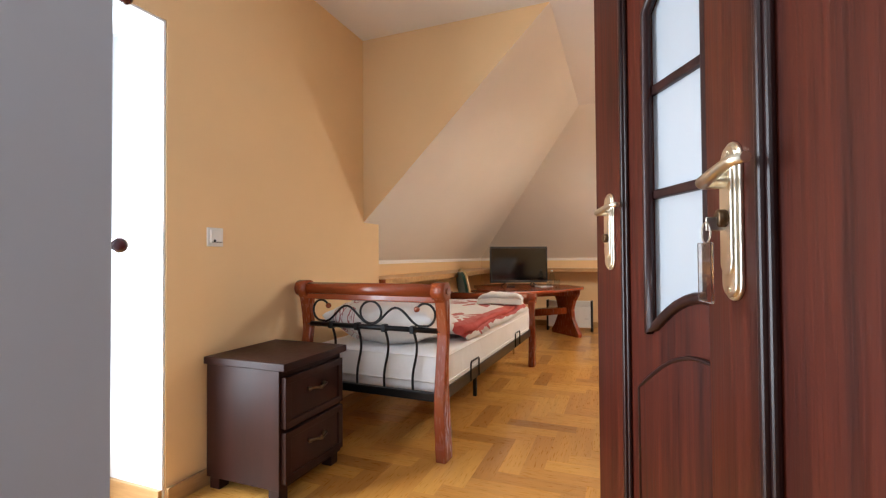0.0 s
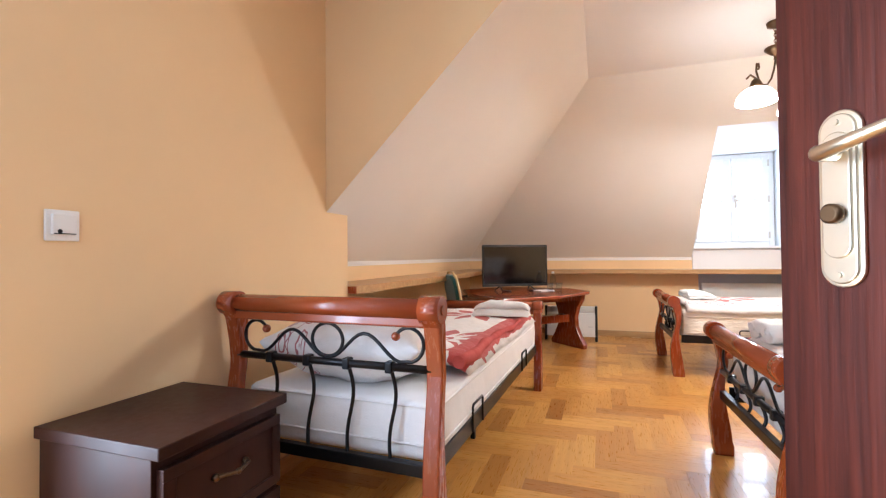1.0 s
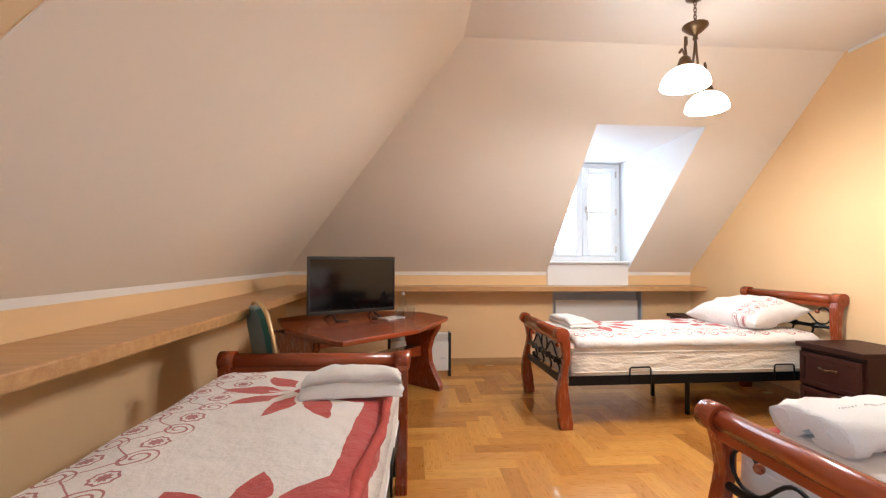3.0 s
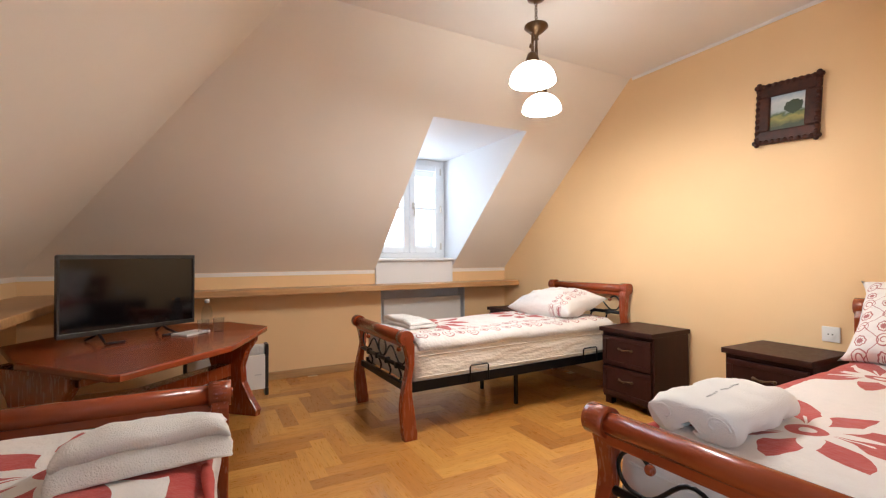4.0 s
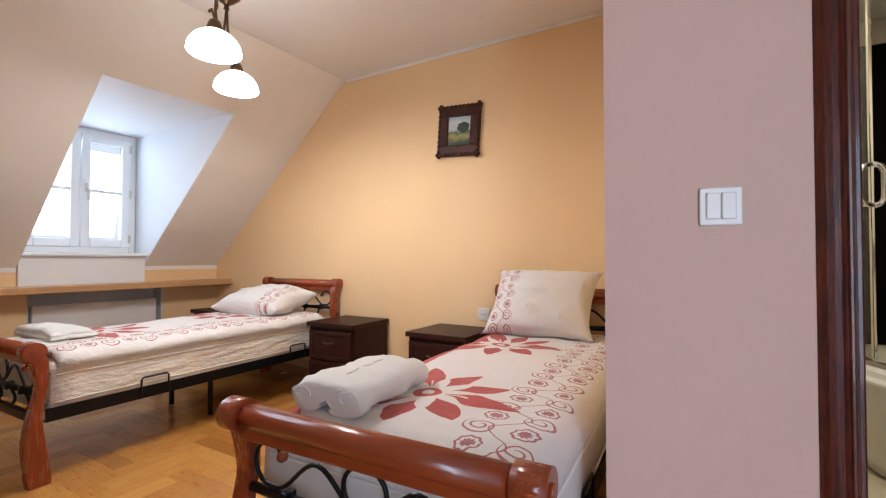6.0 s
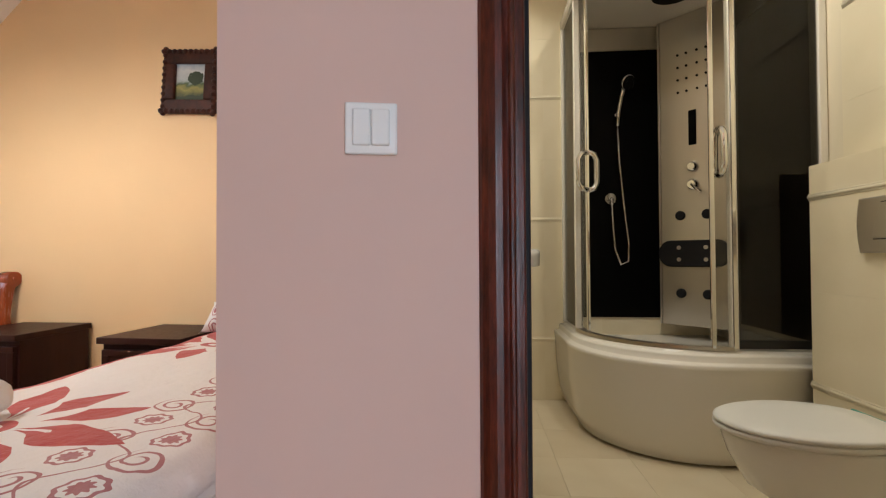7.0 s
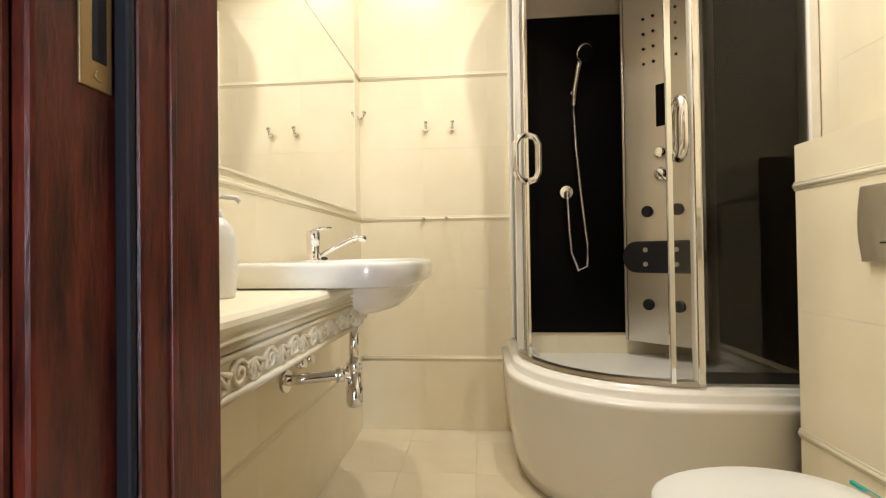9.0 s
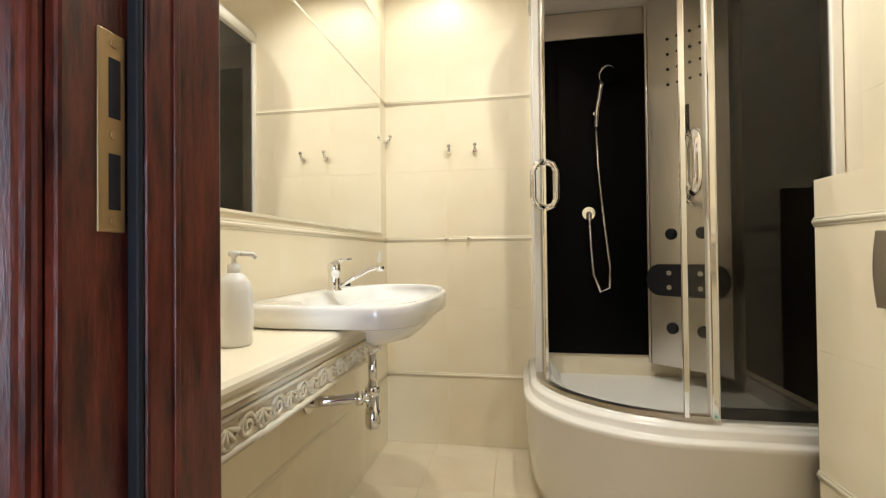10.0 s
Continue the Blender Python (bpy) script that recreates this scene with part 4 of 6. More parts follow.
chair = thing("banquet_chair", pose(-1.12, 4.45, 0, 0, 0, 32), "green upholstered banquet chair with a gold frame", "chair")
bm = boxes((-0.20, 0.22, -0.20, 0.20, 0.385, 0.45), bevel=0.022)
part("seat", bm, FABRIC, chair)
bm = bmesh.new()
prism(bm, ((-0.165, 0.44), (0.165, 0.44), (0.185, 0.70), (0.155, 0.775), (0.08, 0.815), (-0.08, 0.815), (-0.155, 0.775), (-0.185, 0.70)), "x", -0.03, 0.015, bevel=0.012)
bmesh.ops.transform(bm, matrix=pose(-0.205, 0, 0) @ Matrix.Translation((0, 0, 0.44)) @ pose(0, 0, 0, 0, -10, 0) @ Matrix.Translation((0, 0, -0.44)), verts=bm.verts)
part("backrest", bm, FABRIC, chair)
for s in (-1, 1):
    bm = bmesh.new()
    tube(bm, [(-0.25, s * 0.195, 0), (-0.215, s * 0.19, 0.25), (-0.20, s * 0.185, 0.44), (-0.245, s * 0.20, 0.68), (-0.262, s * 0.165, 0.785), (-0.27, s * 0.085, 0.828), (-0.27, 0, 0.832)], 0.011, 10)
    part("back_leg", bm, GOLD, chair)
    bm = bmesh.new()
    tube(bm, [(0.21, s * 0.19, 0), (0.185, s * 0.185, 0.39)], 0.011, 10)
    part("front_leg", bm, GOLD, chair)
    bm = bmesh.new()
    tube(bm, [(-0.20, s * 0.195, 0.38), (0.20, s * 0.195, 0.38)], 0.010, 8)
    part("seat_rail", bm, GOLD, chair)

heater = thing("convector_heater", pose(-0.187, 5.99, 0), "white convector heater with black end caps", "heater")
part("body", boxes((-0.55, -0.025, -0.005, 0.085, 0.05, 0.315), (-0.55, -0.025, 0.02, 0.085, 0.315, 0.385), bevel=0.006), PLASTIC, heater)
for x0 in (-0.575, -0.027):
    part("end_cap", boxes((x0, x0 + 0.027, -0.012, 0.092, 0.0, 0.06), (x0, x0 + 0.027, -0.010, 0.092, 0.30, 0.392), (x0, x0 + 0.027, 0.0, 0.088, 0.06, 0.30), bevel=0.006), BLACKP, heater)
for i in range(26):
    x = -0.54 + i * 0.0198
    part("grille_slat", boxes((x, x + 0.009, 0.006, 0.022, 0.318, 0.378)), PLASTIC, heater)
part("badge", boxes((-0.10, -0.05, -0.0075, -0.0045, 0.16, 0.167)), INK, heater)

rad = thing("radiator", pose(0, YE + 0.02, 0), "white panel radiator in a wall niche", "radiator")
part("panel", boxes((0.925, 1.80, 0.0, 0.022, 0.13, 0.645), bevel=0.008), PLASTIC, rad)
part("casing", boxes((0.925, 1.80, 0.03, 0.085, 0.14, 0.64), bevel=0.006), PLASTIC, rad)
bm = bmesh.new()
tube(bm, [(0.945, 0.04, 0.15), (0.945, 0.04, 0.0)], 0.009)
tube(bm, [(1.78, 0.04, 0.15), (1.78, 0.04, 0.0)], 0.009)
part("pipe", bm, PLASTIC, rad)
structure("wall_niche_lining", boxes((RX0 + 0.002, RX1 - 0.002, YE + 0.125, YE + 0.139, 0.0, RZ - 0.002), (RX1 - 0.012, RX1 - 0.002, YE + 0.002, YE + 0.125, 0.0, RZ - 0.002), (RX0 + 0.002, RX0 + 0.012, YE + 0.002, YE + 0.125, 0.0, RZ - 0.002)), GREY, "pale grey painted lining of the radiator niche")

# picture: carved frame and a small landscape
FRAMEW = wood("carved_dark_frame", (0.012, 0.004, 0.003), (0.085, 0.022, 0.010), 0.5, (12, 12, 12), coat=0.0, grain=0.5, gloss=0.25)
pic = thing("picture", pose(XP - 0.003, 3.611, 1.893, 3.6, 0, 0), "small landscape painting in a carved dark frame", "picture")
bm = bmesh.new()
pw, ph = 0.163, 0.178
for a0, a1, b0, b1 in ((-pw, pw, ph - 0.078, ph), (-pw, pw, -ph, -ph + 0.078), (-pw, -pw + 0.074, -ph + 0.078, ph - 0.078), (pw - 0.074, pw, -ph + 0.078, ph - 0.078)):
    box(bm, -0.03, 0, a0, a1, b0, b1, bevel=0.008)
for k in range(11):
    t = -1 + k / 5
    for yy, zz in ((t * pw, ph - 0.012), (t * pw, -ph + 0.012), (-pw + 0.012, t * ph), (pw - 0.012, t * ph)):
        ball(bm, (-0.024, yy, zz), 0.015, 8)
part("carved_frame", bm, FRAMEW, pic)
ART = principled("painted_landscape", (0.2, 0.25, 0.1), 0.5)
_v = coords(ART)
_s = nd(ART, "SeparateXYZ")
ln(ART, _v, _s.inputs[0])
_n = noise_of(ART, coords(ART, scale=(1, 14, 22)), 1.4, 5)
_z = mt(ART, "ADD", mt(ART, "MULTIPLY", _s.outputs[2], 4.6), mt(ART, "ADD", mt(ART, "MULTIPLY", _n, 0.30), 0.35))
_land = ramp(ART, _z, ((0.15, (0.03, 0.045, 0.015)), (0.34, (0.30, 0.27, 0.06)), (0.44, (0.06, 0.10, 0.03)), (0.54, (0.42, 0.47, 0.46)), (0.78, (0.60, 0.62, 0.60)), (0.95, (0.32, 0.40, 0.47))))
_dy, _dz = mt(ART, "ADD", _s.outputs[1], 0.030), mt(ART, "SUBTRACT", _s.outputs[2], 0.022)
_r = mt(ART, "ADD", mt(ART, "SQRT", mt(ART, "ADD", mt(ART, "MULTIPLY", _dy, _dy), mt(ART, "MULTIPLY", mt(ART, "MULTIPLY", _dz, _dz), 1.8))), mt(ART, "MULTIPLY", mt(ART, "SUBTRACT", noise_of(ART, _v, 55, 3), 0.5), 0.05))
ln(ART, mix(ART, mt(ART, "LESS_THAN", _r, 0.048), _land, (0.022, 0.040, 0.012)), bsdf(ART).inputs["Base Color"])
part("canvas", boxes((-0.012, -0.002, -pw + 0.07, pw - 0.07, -ph + 0.07, ph - 0.07)), ART, pic, "oil landscape with a tree")


def wall_plate(name, m, label, category, kind="switch"):
    """A square frame with its insert; its front faces -x."""
    sw = thing(name, m, label, category)
    part("plate_frame", boxes((-0.008, 0, -0.041, 0.041, -0.041, 0.041), bevel=0.003), PLASTIC, sw)
    if kind == "double":
        for y0, y1 in ((-0.029, -0.0005), (0.0005, 0.029)):
            part("rocker", boxes((-0.014, -0.006, y0, y1, -0.028, 0.03), bevel=0.003), PLASTIC, sw)
    elif kind == "holder":
        part("slot_cover", boxes((-0.017, -0.006, -0.029, 0.029, -0.026, 0.03), bevel=0.003), PLASTIC, sw)
        bm = bmesh.new()
        ball(bm, (-0.016, 0.012, -0.016), 0.006, 10)
        part("indicator", bm, RUBBER, sw)
        part("slot", boxes((-0.0185, -0.015, -0.026, 0.026, -0.0235, -0.021)), RUBBER, sw)
    else:
        bm = bmesh.new()
        tube(bm, [(-0.012, 0, 0), (-0.007, 0, 0)], 0.022, 20)
        part("socket_well", bm, PLASTIC, sw)
        part("socket_hole", boxes((-0.0135, -0.010, -0.012, -0.006, -0.003, 0.003), (-0.0135, -0.010, 0.006, 0.012, -0.003, 0.003)), RUBBER, sw)
    return sw


wall_plate("light_switch", BATH @ pose(0.880, 2.048, 1.117, 0, 0, 10.1), "white double light switch on the peach wall", "light switch", "double")
wall_plate("key_card_switch", pose(XL + 0.001, 1.487, 1.052, 0, 0, 180), "white key card switch on the apricot wall", "light switch", "holder")
wall_plate("wall_socket", pose(XP - 0.001, 3.43, 0.63), "white wall socket beside the bed", "socket", "socket")

# coat stand by the balcony door
stand = thing("coat_stand", pose(-0.945, 0.535, 0), "red wooden coat stand with chrome arms and dark knobs", "coat stand")
KNOB = principled("dark_cherry_lacquer", (0.06, 0.006, 0.010), 0.25, Coat_Weight=0.5)
bm = bmesh.new()
tube(bm, [(0, 0, 0.03), (0, 0, 1.58)], 0.017, 14)
part("pole", bm, MAHOGANY, stand)
bm = bmesh.new()
lathe(bm, ((0.15, 0), (0.15, 0.012), (0.14, 0.022), (0.03, 0.03), (0.02, 0.05), (0.001, 0.05)), 28)
part("base", bm, CHROME, stand)
for zc, n, off in ((1.50, 6, -8), (0.965, 4, 40)):
    bm = bmesh.new()
    lathe(bm, ((0.022, zc - 0.02), (0.022, zc + 0.02)), 16)
    part("collar", bm, CHROME, stand)
    for k in range(n):
        a = radians(off + 360 / n * k)
        d = Vector((math.cos(a), math.sin(a), 0))
        bm = bmesh.new()
        tube(bm, [d * 0.02 + Vector((0, 0, zc)), d * 0.07 + Vector((0, 0, zc - 0.012)), d * 0.12 + Vector((0, 0, zc + 0.005)), d * 0.155 + Vector((0, 0, zc + 0.02))], 0.0055, 8)
        arm = part("arm", bm, CHROME, stand)
        bm = bmesh.new()
        ball(bm, d * 0.165 + Vector((0, 0, zc + 0.022)), 0.016, 14)
        part("knob", bm, KNOB, arm, "dark cherry wooden knob")
bm = bmesh.new()
tube(bm, [(0.15 * math.cos(a), 0.15 * math.sin(a), 0.42) for a in [math.tau * i / 36 for i in range(36)]], 0.007, 8, closed=True)
tube(bm, [(-0.15, 0, 0.42), (0.15, 0, 0.42)], 0.005)
part("umbrella_ring", bm, CHROME, stand)


# ---- doors ----
def arc(s0, s1, z0, rise, n=14):
    return [(s0 + (s1 - s0) * i / n, z0 + rise * math.sin(math.pi * i / n)) for i in range(n + 1)]


def lever(bm, s, y, z, sgn):
    """A long stepped plate with rounded ends, its lever and a thumb turn."""
    for hw, out, z0, z1 in ((0.026, 0.005, z - 0.136, z + 0.026), (0.021, 0.0085, z - 0.136, z + 0.026), (0.017, 0.012, z - 0.110, z + 0.008)):
        ya, yb = min(y, y + sgn * out), max(y, y + sgn * out)
        pts = [(s + hw * math.cos(a), z1 + hw * 0.95 * math.sin(a)) for a in [math.pi * k / 12 for k in range(13)]]
        pts += [(s - hw * math.cos(a), z0 - hw * 0.95 * math.sin(a)) for a in [math.pi * k / 12 for k in range(13)]]
        prism(bm, pts, "y", ya, yb, bevel=0.0015)
    tube(bm, [(s, y, z), (s, y + sgn * 0.036, z - 0.002), (s - 0.008, y + sgn * 0.042, z - 0.004), (s - 0.045, y + sgn * 0.042, z + 0.003), (s - 0.08, y + sgn * 0.040, z + 0.010), (s - 0.115, y + sgn * 0.038, z + 0.008)], 0.009, 12, radii=[0.011, 0.0095, 0.009, 0.008, 0.007, 0.006])
    for zz in (z - 0.146, z + 0.036):
        tube(bm, [(s, y + sgn * 0.007, zz), (s, y + sgn * 0.0105, zz)], 0.0035, 10)


def room_door(name, m, label, glazed, hz=1.080):
    """A leaf from its hinge at x 0 to W, stained oak with arched panels; both faces alike."""
    W, HD, T = 0.92, 2.0, 0.02
    door = thing(name, m, label, "door", kind="structure")
    a, b = 0.265, W - 0.275
    bm = bmesh.new()
    box(bm, 0, a, -T, T, 0.01, HD)
    box(bm, b, W, -T, T, 0.01, HD)
    if glazed:
        low, top = arc(a, b, 0.775, 0.10), arc(a, b, 1.53, 0.12)
        prism(bm, [(a, 0.01)] + low + [(b, 0.01)], "y", -T, T)
        prism(bm, top + [(b, HD), (a, HD)], "y", -T, T)
    else:
        box(bm, a, b, -T, T, 0.01, HD)
    part("leaf", bm, DOORWOOD, door)
    for sgn in (-1, 1):
        y = sgn * T
        for s in (0.155, W - 0.19):
            part("moulding", boxes((s, s + 0.035, min(y, y + sgn * 0.010), max(y, y + sgn * 0.010), 0.12, HD - 0.10), (s + 0.008, s + 0.022, min(y, y + sgn * 0.016), max(y, y + sgn * 0.016), 0.12, HD - 0.10), bevel=0.004), DOORDARK, door)
        bm = bmesh.new()
        arch = arc(0.235, W - 0.235, 0.64, 0.115)
        prism(bm, [(0.235, 0.16)] + arch + [(W - 0.235, 0.16)], "y", min(y, y + sgn * 0.007), max(y, y + sgn * 0.007), bevel=0.003)
        part("raised_panel", bm, DOORWOOD, door)
        bm = bmesh.new()
        tube(bm, [(s, y + sgn * 0.006, z) for s, z in [(0.235, 0.16)] + arch + [(W - 0.235, 0.16)]], 0.0045, 8)
        part("panel_bead", bm, DOORDARK, door)
        if glazed:
            ring = low + [(b, 1.0), (b, 1.3)] + top[::-1] + [(a, 1.3), (a, 1.0)]
            bm = bmesh.new()
            tube(bm, [(s, y + sgn * 0.001, z) for s, z in ring], 0.012, 10, closed=True)
            part("glass_bead", bm, DOORDARK, door)
        bm = bmesh.new()
        lever(bm, W - 0.086, y, hz, sgn)
        handle = part("door_handle", bm, BRASS, door, "brass lever on a long plate")
        bm = bmesh.new()
        tube(bm, [(W - 0.086, y + sgn * 0.010, 1.007), (W - 0.086, y + sgn * 0.021, 1.007), (W - 0.086, y + sgn * 0.023, 1.007)], 0.012, 16, radii=[0.012, 0.012, 0.009])
        part("thumb_turn", bm, ANTIQUE, handle)
    if glazed:
        part("pane", boxes((a, b, -0.004, 0.004, 0.76, 1.66)), FROST, door, "frosted white glass")
        mid = (a + b) / 2
        part("glazing_bar", boxes((mid - 0.011, mid + 0.011, -0.016, 0.016, 0.86, 1.66), bevel=0.004), DOORDARK, door)
        for z in (1.10, 1.345):
            part("glazing_bar", boxes((a, b, -0.015, 0.015, z - 0.011, z + 0.011), bevel=0.004), DOORDARK, door)
    part("lock_plate", boxes((W - 0.0005, W + 0.0015, -0.011, 0.011, 0.93, 1.13)), BRASS, door)
    return door


def from_to(hx, hy, ex, ey):
    return pose(hx, hy, 0, 0, 0, math.degrees(math.atan2(ey - hy, ex - hx)))


room_door("door_hall", from_to(0.519, 0.621, 0.096, 1.438), "open red-brown oak door with frosted glass", True)
entry = room_door("door_entrance", from_to(0.478, -0.09, 0.285, 0.81), "open red-brown entrance door with brass handle", False, 1.058)
keys = thing("key_ring", from_to(0.478, -0.09, 0.285, 0.81) @ pose(0.834, 0.026, 1.0), "key with a clear plastic tag in the lock", "key")
bm = bmesh.new()
box(bm, -0.002, 0.002, 0, 0.03, -0.009, 0.009, bevel=0.001)
tube(bm, [(0.014 * math.cos(t), 0.03, -0.012 + 0.014 * math.sin(t)) for t in [math.tau * i / 16 for i in range(16)]], 0.0012, 6, closed=True)
part("key", bm, STEEL, keys)
part("tag", boxes((-0.022, 0.022, 0.029, 0.033, -0.105, -0.025), bevel=0.001), PANE, keys)

OLDBRASS = principled("worn_brass", (0.36, 0.25, 0.12), 0.4, 0.9)

# bathroom doorway lining and casings
bm = boxes((UB + 0.002, 0.994, VD1 - 0.058, VD1 - 0.001, 0, 2.05), (UB - 0.004, UW + 0.004, VD0 + 0.001, VD0 + 0.028, 0, 2.05), (UB - 0.004, UW + 0.004, VD0 + 0.028, VD1 - 0.075, 2.02, 2.049), bevel=0.004)
box(bm, 0.9945, UW + 0.002, VD1 - 0.075, VD1 - 0.002, 0, 2.02, bevel=0.004)
box(bm, 1.029, 1.037, VD1 - 0.0785, VD1 - 0.074, 0, 2.02, bevel=0.0015)
box(bm, 1.05, UW + 0.003, VD0 + 0.027, VD0 + 0.042, 0, 2.02, bevel=0.003)
frame_b = structure("door_frame", bm, JAMBWOOD, "dark red stained oak door lining", BATH)
for ve, sv in ((VD1, 1), (VD0, -1)):
    for uf, su in ((UB - 0.001, -1), (UW + 0.001, 1)):
        # a rounded casing with a bead and a groove along its inner edge
        prof = [(0, 0.019), (0.004, 0.019), (0.010, 0.014), (0.014, 0.004), (0.016, -0.008), (0.014, -0.019), (0.010, -0.026), (0.009, -0.029), (0.012, -0.033), (0.012, -0.037), (0.009, -0.040), (0.005, -0.041), (0.004, -0.046), (0, -0.046)]
        bm = bmesh.new()
        prism(bm, [(uf + su * p, ve + sv * q) for p, q in prof], "z", 0, 2.10)
        part("casing", bm, JAMBWOOD, frame_b)
part("door_seal", boxes((0.9855, 0.9935, VD1 - 0.073, VD1 - 0.0585, 0, 2.02), bevel=0.003), RUBBER, frame_b)
part("strike_plate", boxes((0.953, 0.983, VD1 - 0.0605, VD1 - 0.0577, 1.086, 1.283), bevel=0.001), OLDBRASS, frame_b, "worn brass strike plate")
part("strike_hole", boxes((0.964, 0.977, VD1 - 0.0609, VD1 - 0.0590, 1.108, 1.163), (0.964, 0.977, VD1 - 0.0609, VD1 - 0.0590, 1.198, 1.257)), RUBBER, frame_b)
for z in (1.097, 1.181, 1.272):
    bm = bmesh.new()
    tube(bm, [(0.970, VD1 - 0.0600, z), (0.970, VD1 - 0.0618, z)], 0.0045, 10)
    part("screw", bm, OLDBRASS, frame_b)


# ---- bathroom ----
UF, VN, VBX, VS = 3.083, 2.158, 0.519, 0.385      # far wall, basin wall, cistern box, south wall
structure("floor_bath", boxes((UB, UF + 0.1, 0.2, VN + 0.1, -0.1, -0.004)), GROUT, "cream tiled bathroom floor", BATH)
structure("ceiling_bath", boxes((UW - 0.1, UF + 0.13, 0.1, 2.17, HB, HB + 0.12)), CEIL, "white bathroom ceiling", BATH)
wall_far = structure("wall_bath_far", boxes((UF, UF + 0.12, 0.2, 2.17, 0, HB)), GROUT, "cream tiled far bathroom wall", BATH)
wall_basin = structure("wall_bath_basin", boxes((UW, UF, VN, VN + 0.012, 0, HB)), GROUT, "cream tiled wall behind the basin", BATH)
wall_south = structure("wall_bath_south", boxes((UW, UF, 0.2, VS, 0, HB)), GROUT, "cream tiled wall behind the shower", BATH)
UBX = 2.112
box_w = structure("wall_cistern_box", boxes((UW, UBX, VS, VBX, 0, 1.275)), GROUT, "cream tiled cistern box behind the toilet", BATH)
wall_front = structure("wall_bath_front", boxes((UW, UW + 0.006, VD1 + 0.054, VN, 0, HB), (UW, UW + 0.006, VS, VD0 - 0.054, 0, HB)), STONE, "cream bathroom wall beside the door", BATH)

ROWS_Z = ((0.003, 0.374), (0.402, 0.7635), (0.764, 1.133), (1.161, 1.5305), (1.531, 1.912), (1.94, 2.3015), (2.302, 2.6765), (2.677, HB - 0.002))
TRIMS = (0.388, 1.147, 1.926)


def listello(parent, axis, a, b, w, sgn, zs):
    for z in zs:
        bm = bmesh.new()
        for dz, r in ((0, 0.009), (0.010, 0.005), (-0.010, 0.005)):
            p, q = ((a, w + sgn * 0.004, z + dz), (b, w + sgn * 0.004, z + dz)) if axis == "u" else ((w + sgn * 0.004, a, z + dz), (w + sgn * 0.004, b, z + dz))
            tube(bm, [p, q], r, 8)
        part("listello", bm, STONE, parent)


listello(wall_far, "v", VS + 0.01, VN - 0.002, UF, -1, TRIMS)
listello(wall_basin, "u", UW + 0.01, UF - 0.002, VN, -1, TRIMS)
listello(box_w, "u", UW + 0.01, UBX + 0.004, VBX, 1, (0.388, 1.147))
listello(wall_south, "u", UW + 0.01, UBX - 0.01, VS, 1, (1.926,))

mir = thing("mirror", BATH, "large frameless mirror above the basin", "mirror")
part("silvered_glass", boxes((1.26, 2.955, VN - 0.0105, VN - 0.0062, 1.185, 2.33)), MIRROR, mir)
part("bevel_edge", boxes((2.955, 2.964, VN - 0.0125, VN - 0.0062, 1.177, 2.339), (1.26, 2.955, VN - 0.0125, VN - 0.0062, 1.177, 1.185), (1.26, 2.955, VN - 0.0125, VN - 0.0062, 2.33, 2.339)), STONE, mir)


def hook(u, v, z, label="small chrome wall hook"):
    hk = thing("wall_hook", BATH @ pose(u, v, z), label, "hook", "wall hooks")
    bm = bmesh.new()
    tube(bm, [(0, 0, 0), (-0.022, 0, 0)], 0.011, 14)
    part("rose", bm, CHROME, hk)
    bm = bmesh.new()
    tube(bm, [(-0.02, 0, 0.002), (-0.03, 0, 0.012), (-0.034, 0, 0.03), (-0.038, 0, 0.034)], 0.007, 10)
    ball(bm, (-0.036, 0, 0.03), 0.012, 12)
    part("peg", bm, CHROME, hk)
    return hk


for v in (1.781, 1.637):
    hook(UF - 0.006, v, 1.632)
hk = hook(0, 0, 0, "small chrome hook in the mirror corner")
hk.matrix_basis = BATH @ pose(3.043, VN - 0.006, 1.70, 0, 0, 90)
for v, zz in ((1.80, 1.146), (1.675, 1.150)):
    hk = thing("wall_peg", BATH @ pose(UF - 0.006, v, zz), "tiny steel peg on the tile border", "hook", "wall pegs")
    bm = bmesh.new()
    tube(bm, [(0, 0, 0), (-0.03, 0, 0)], 0.007, 10)
    ball(bm, (-0.03, 0, 0), 0.010, 10)
    part("pin", bm, STEEL, hk)

# carved counter
CU0, CU1, CV, CZ = UW + 0.008, 1.855, 1.835, 0.034
counter = thing("counter", BATH @ pose(0, 0, CZ), "cream stone counter with a carved front band", "counter")
bm = bmesh.new()
prof = [(VN - 0.003, 0.80), (VN - 0.003, 0.842), (CV + 0.022, 0.842), (CV + 0.010, 0.8395), (CV + 0.002, 0.833), (CV, 0.825), (CV + 0.003, 0.817), (CV + 0.010, 0.812), (CV + 0.010, 0.807), (CV + 0.004, 0.803), (CV + 0.006, 0.80)]
prism(bm, prof, "x", CU0, CU1)
part("slab", bm, STONE, counter)
bm = bmesh.new()
box(bm, CU0, CU1 - 0.012, CV + 0.018, VN - 0.003, 0.715, 0.7995)
for z, r in ((0.793, 0.008), (0.778, 0.006), (0.722, 0.007)):
    tube(bm, [(CU0, CV + 0.016, z), (CU1 - 0.012, CV + 0.016, z)], r, 8)
part("band", bm, STONE, counter)
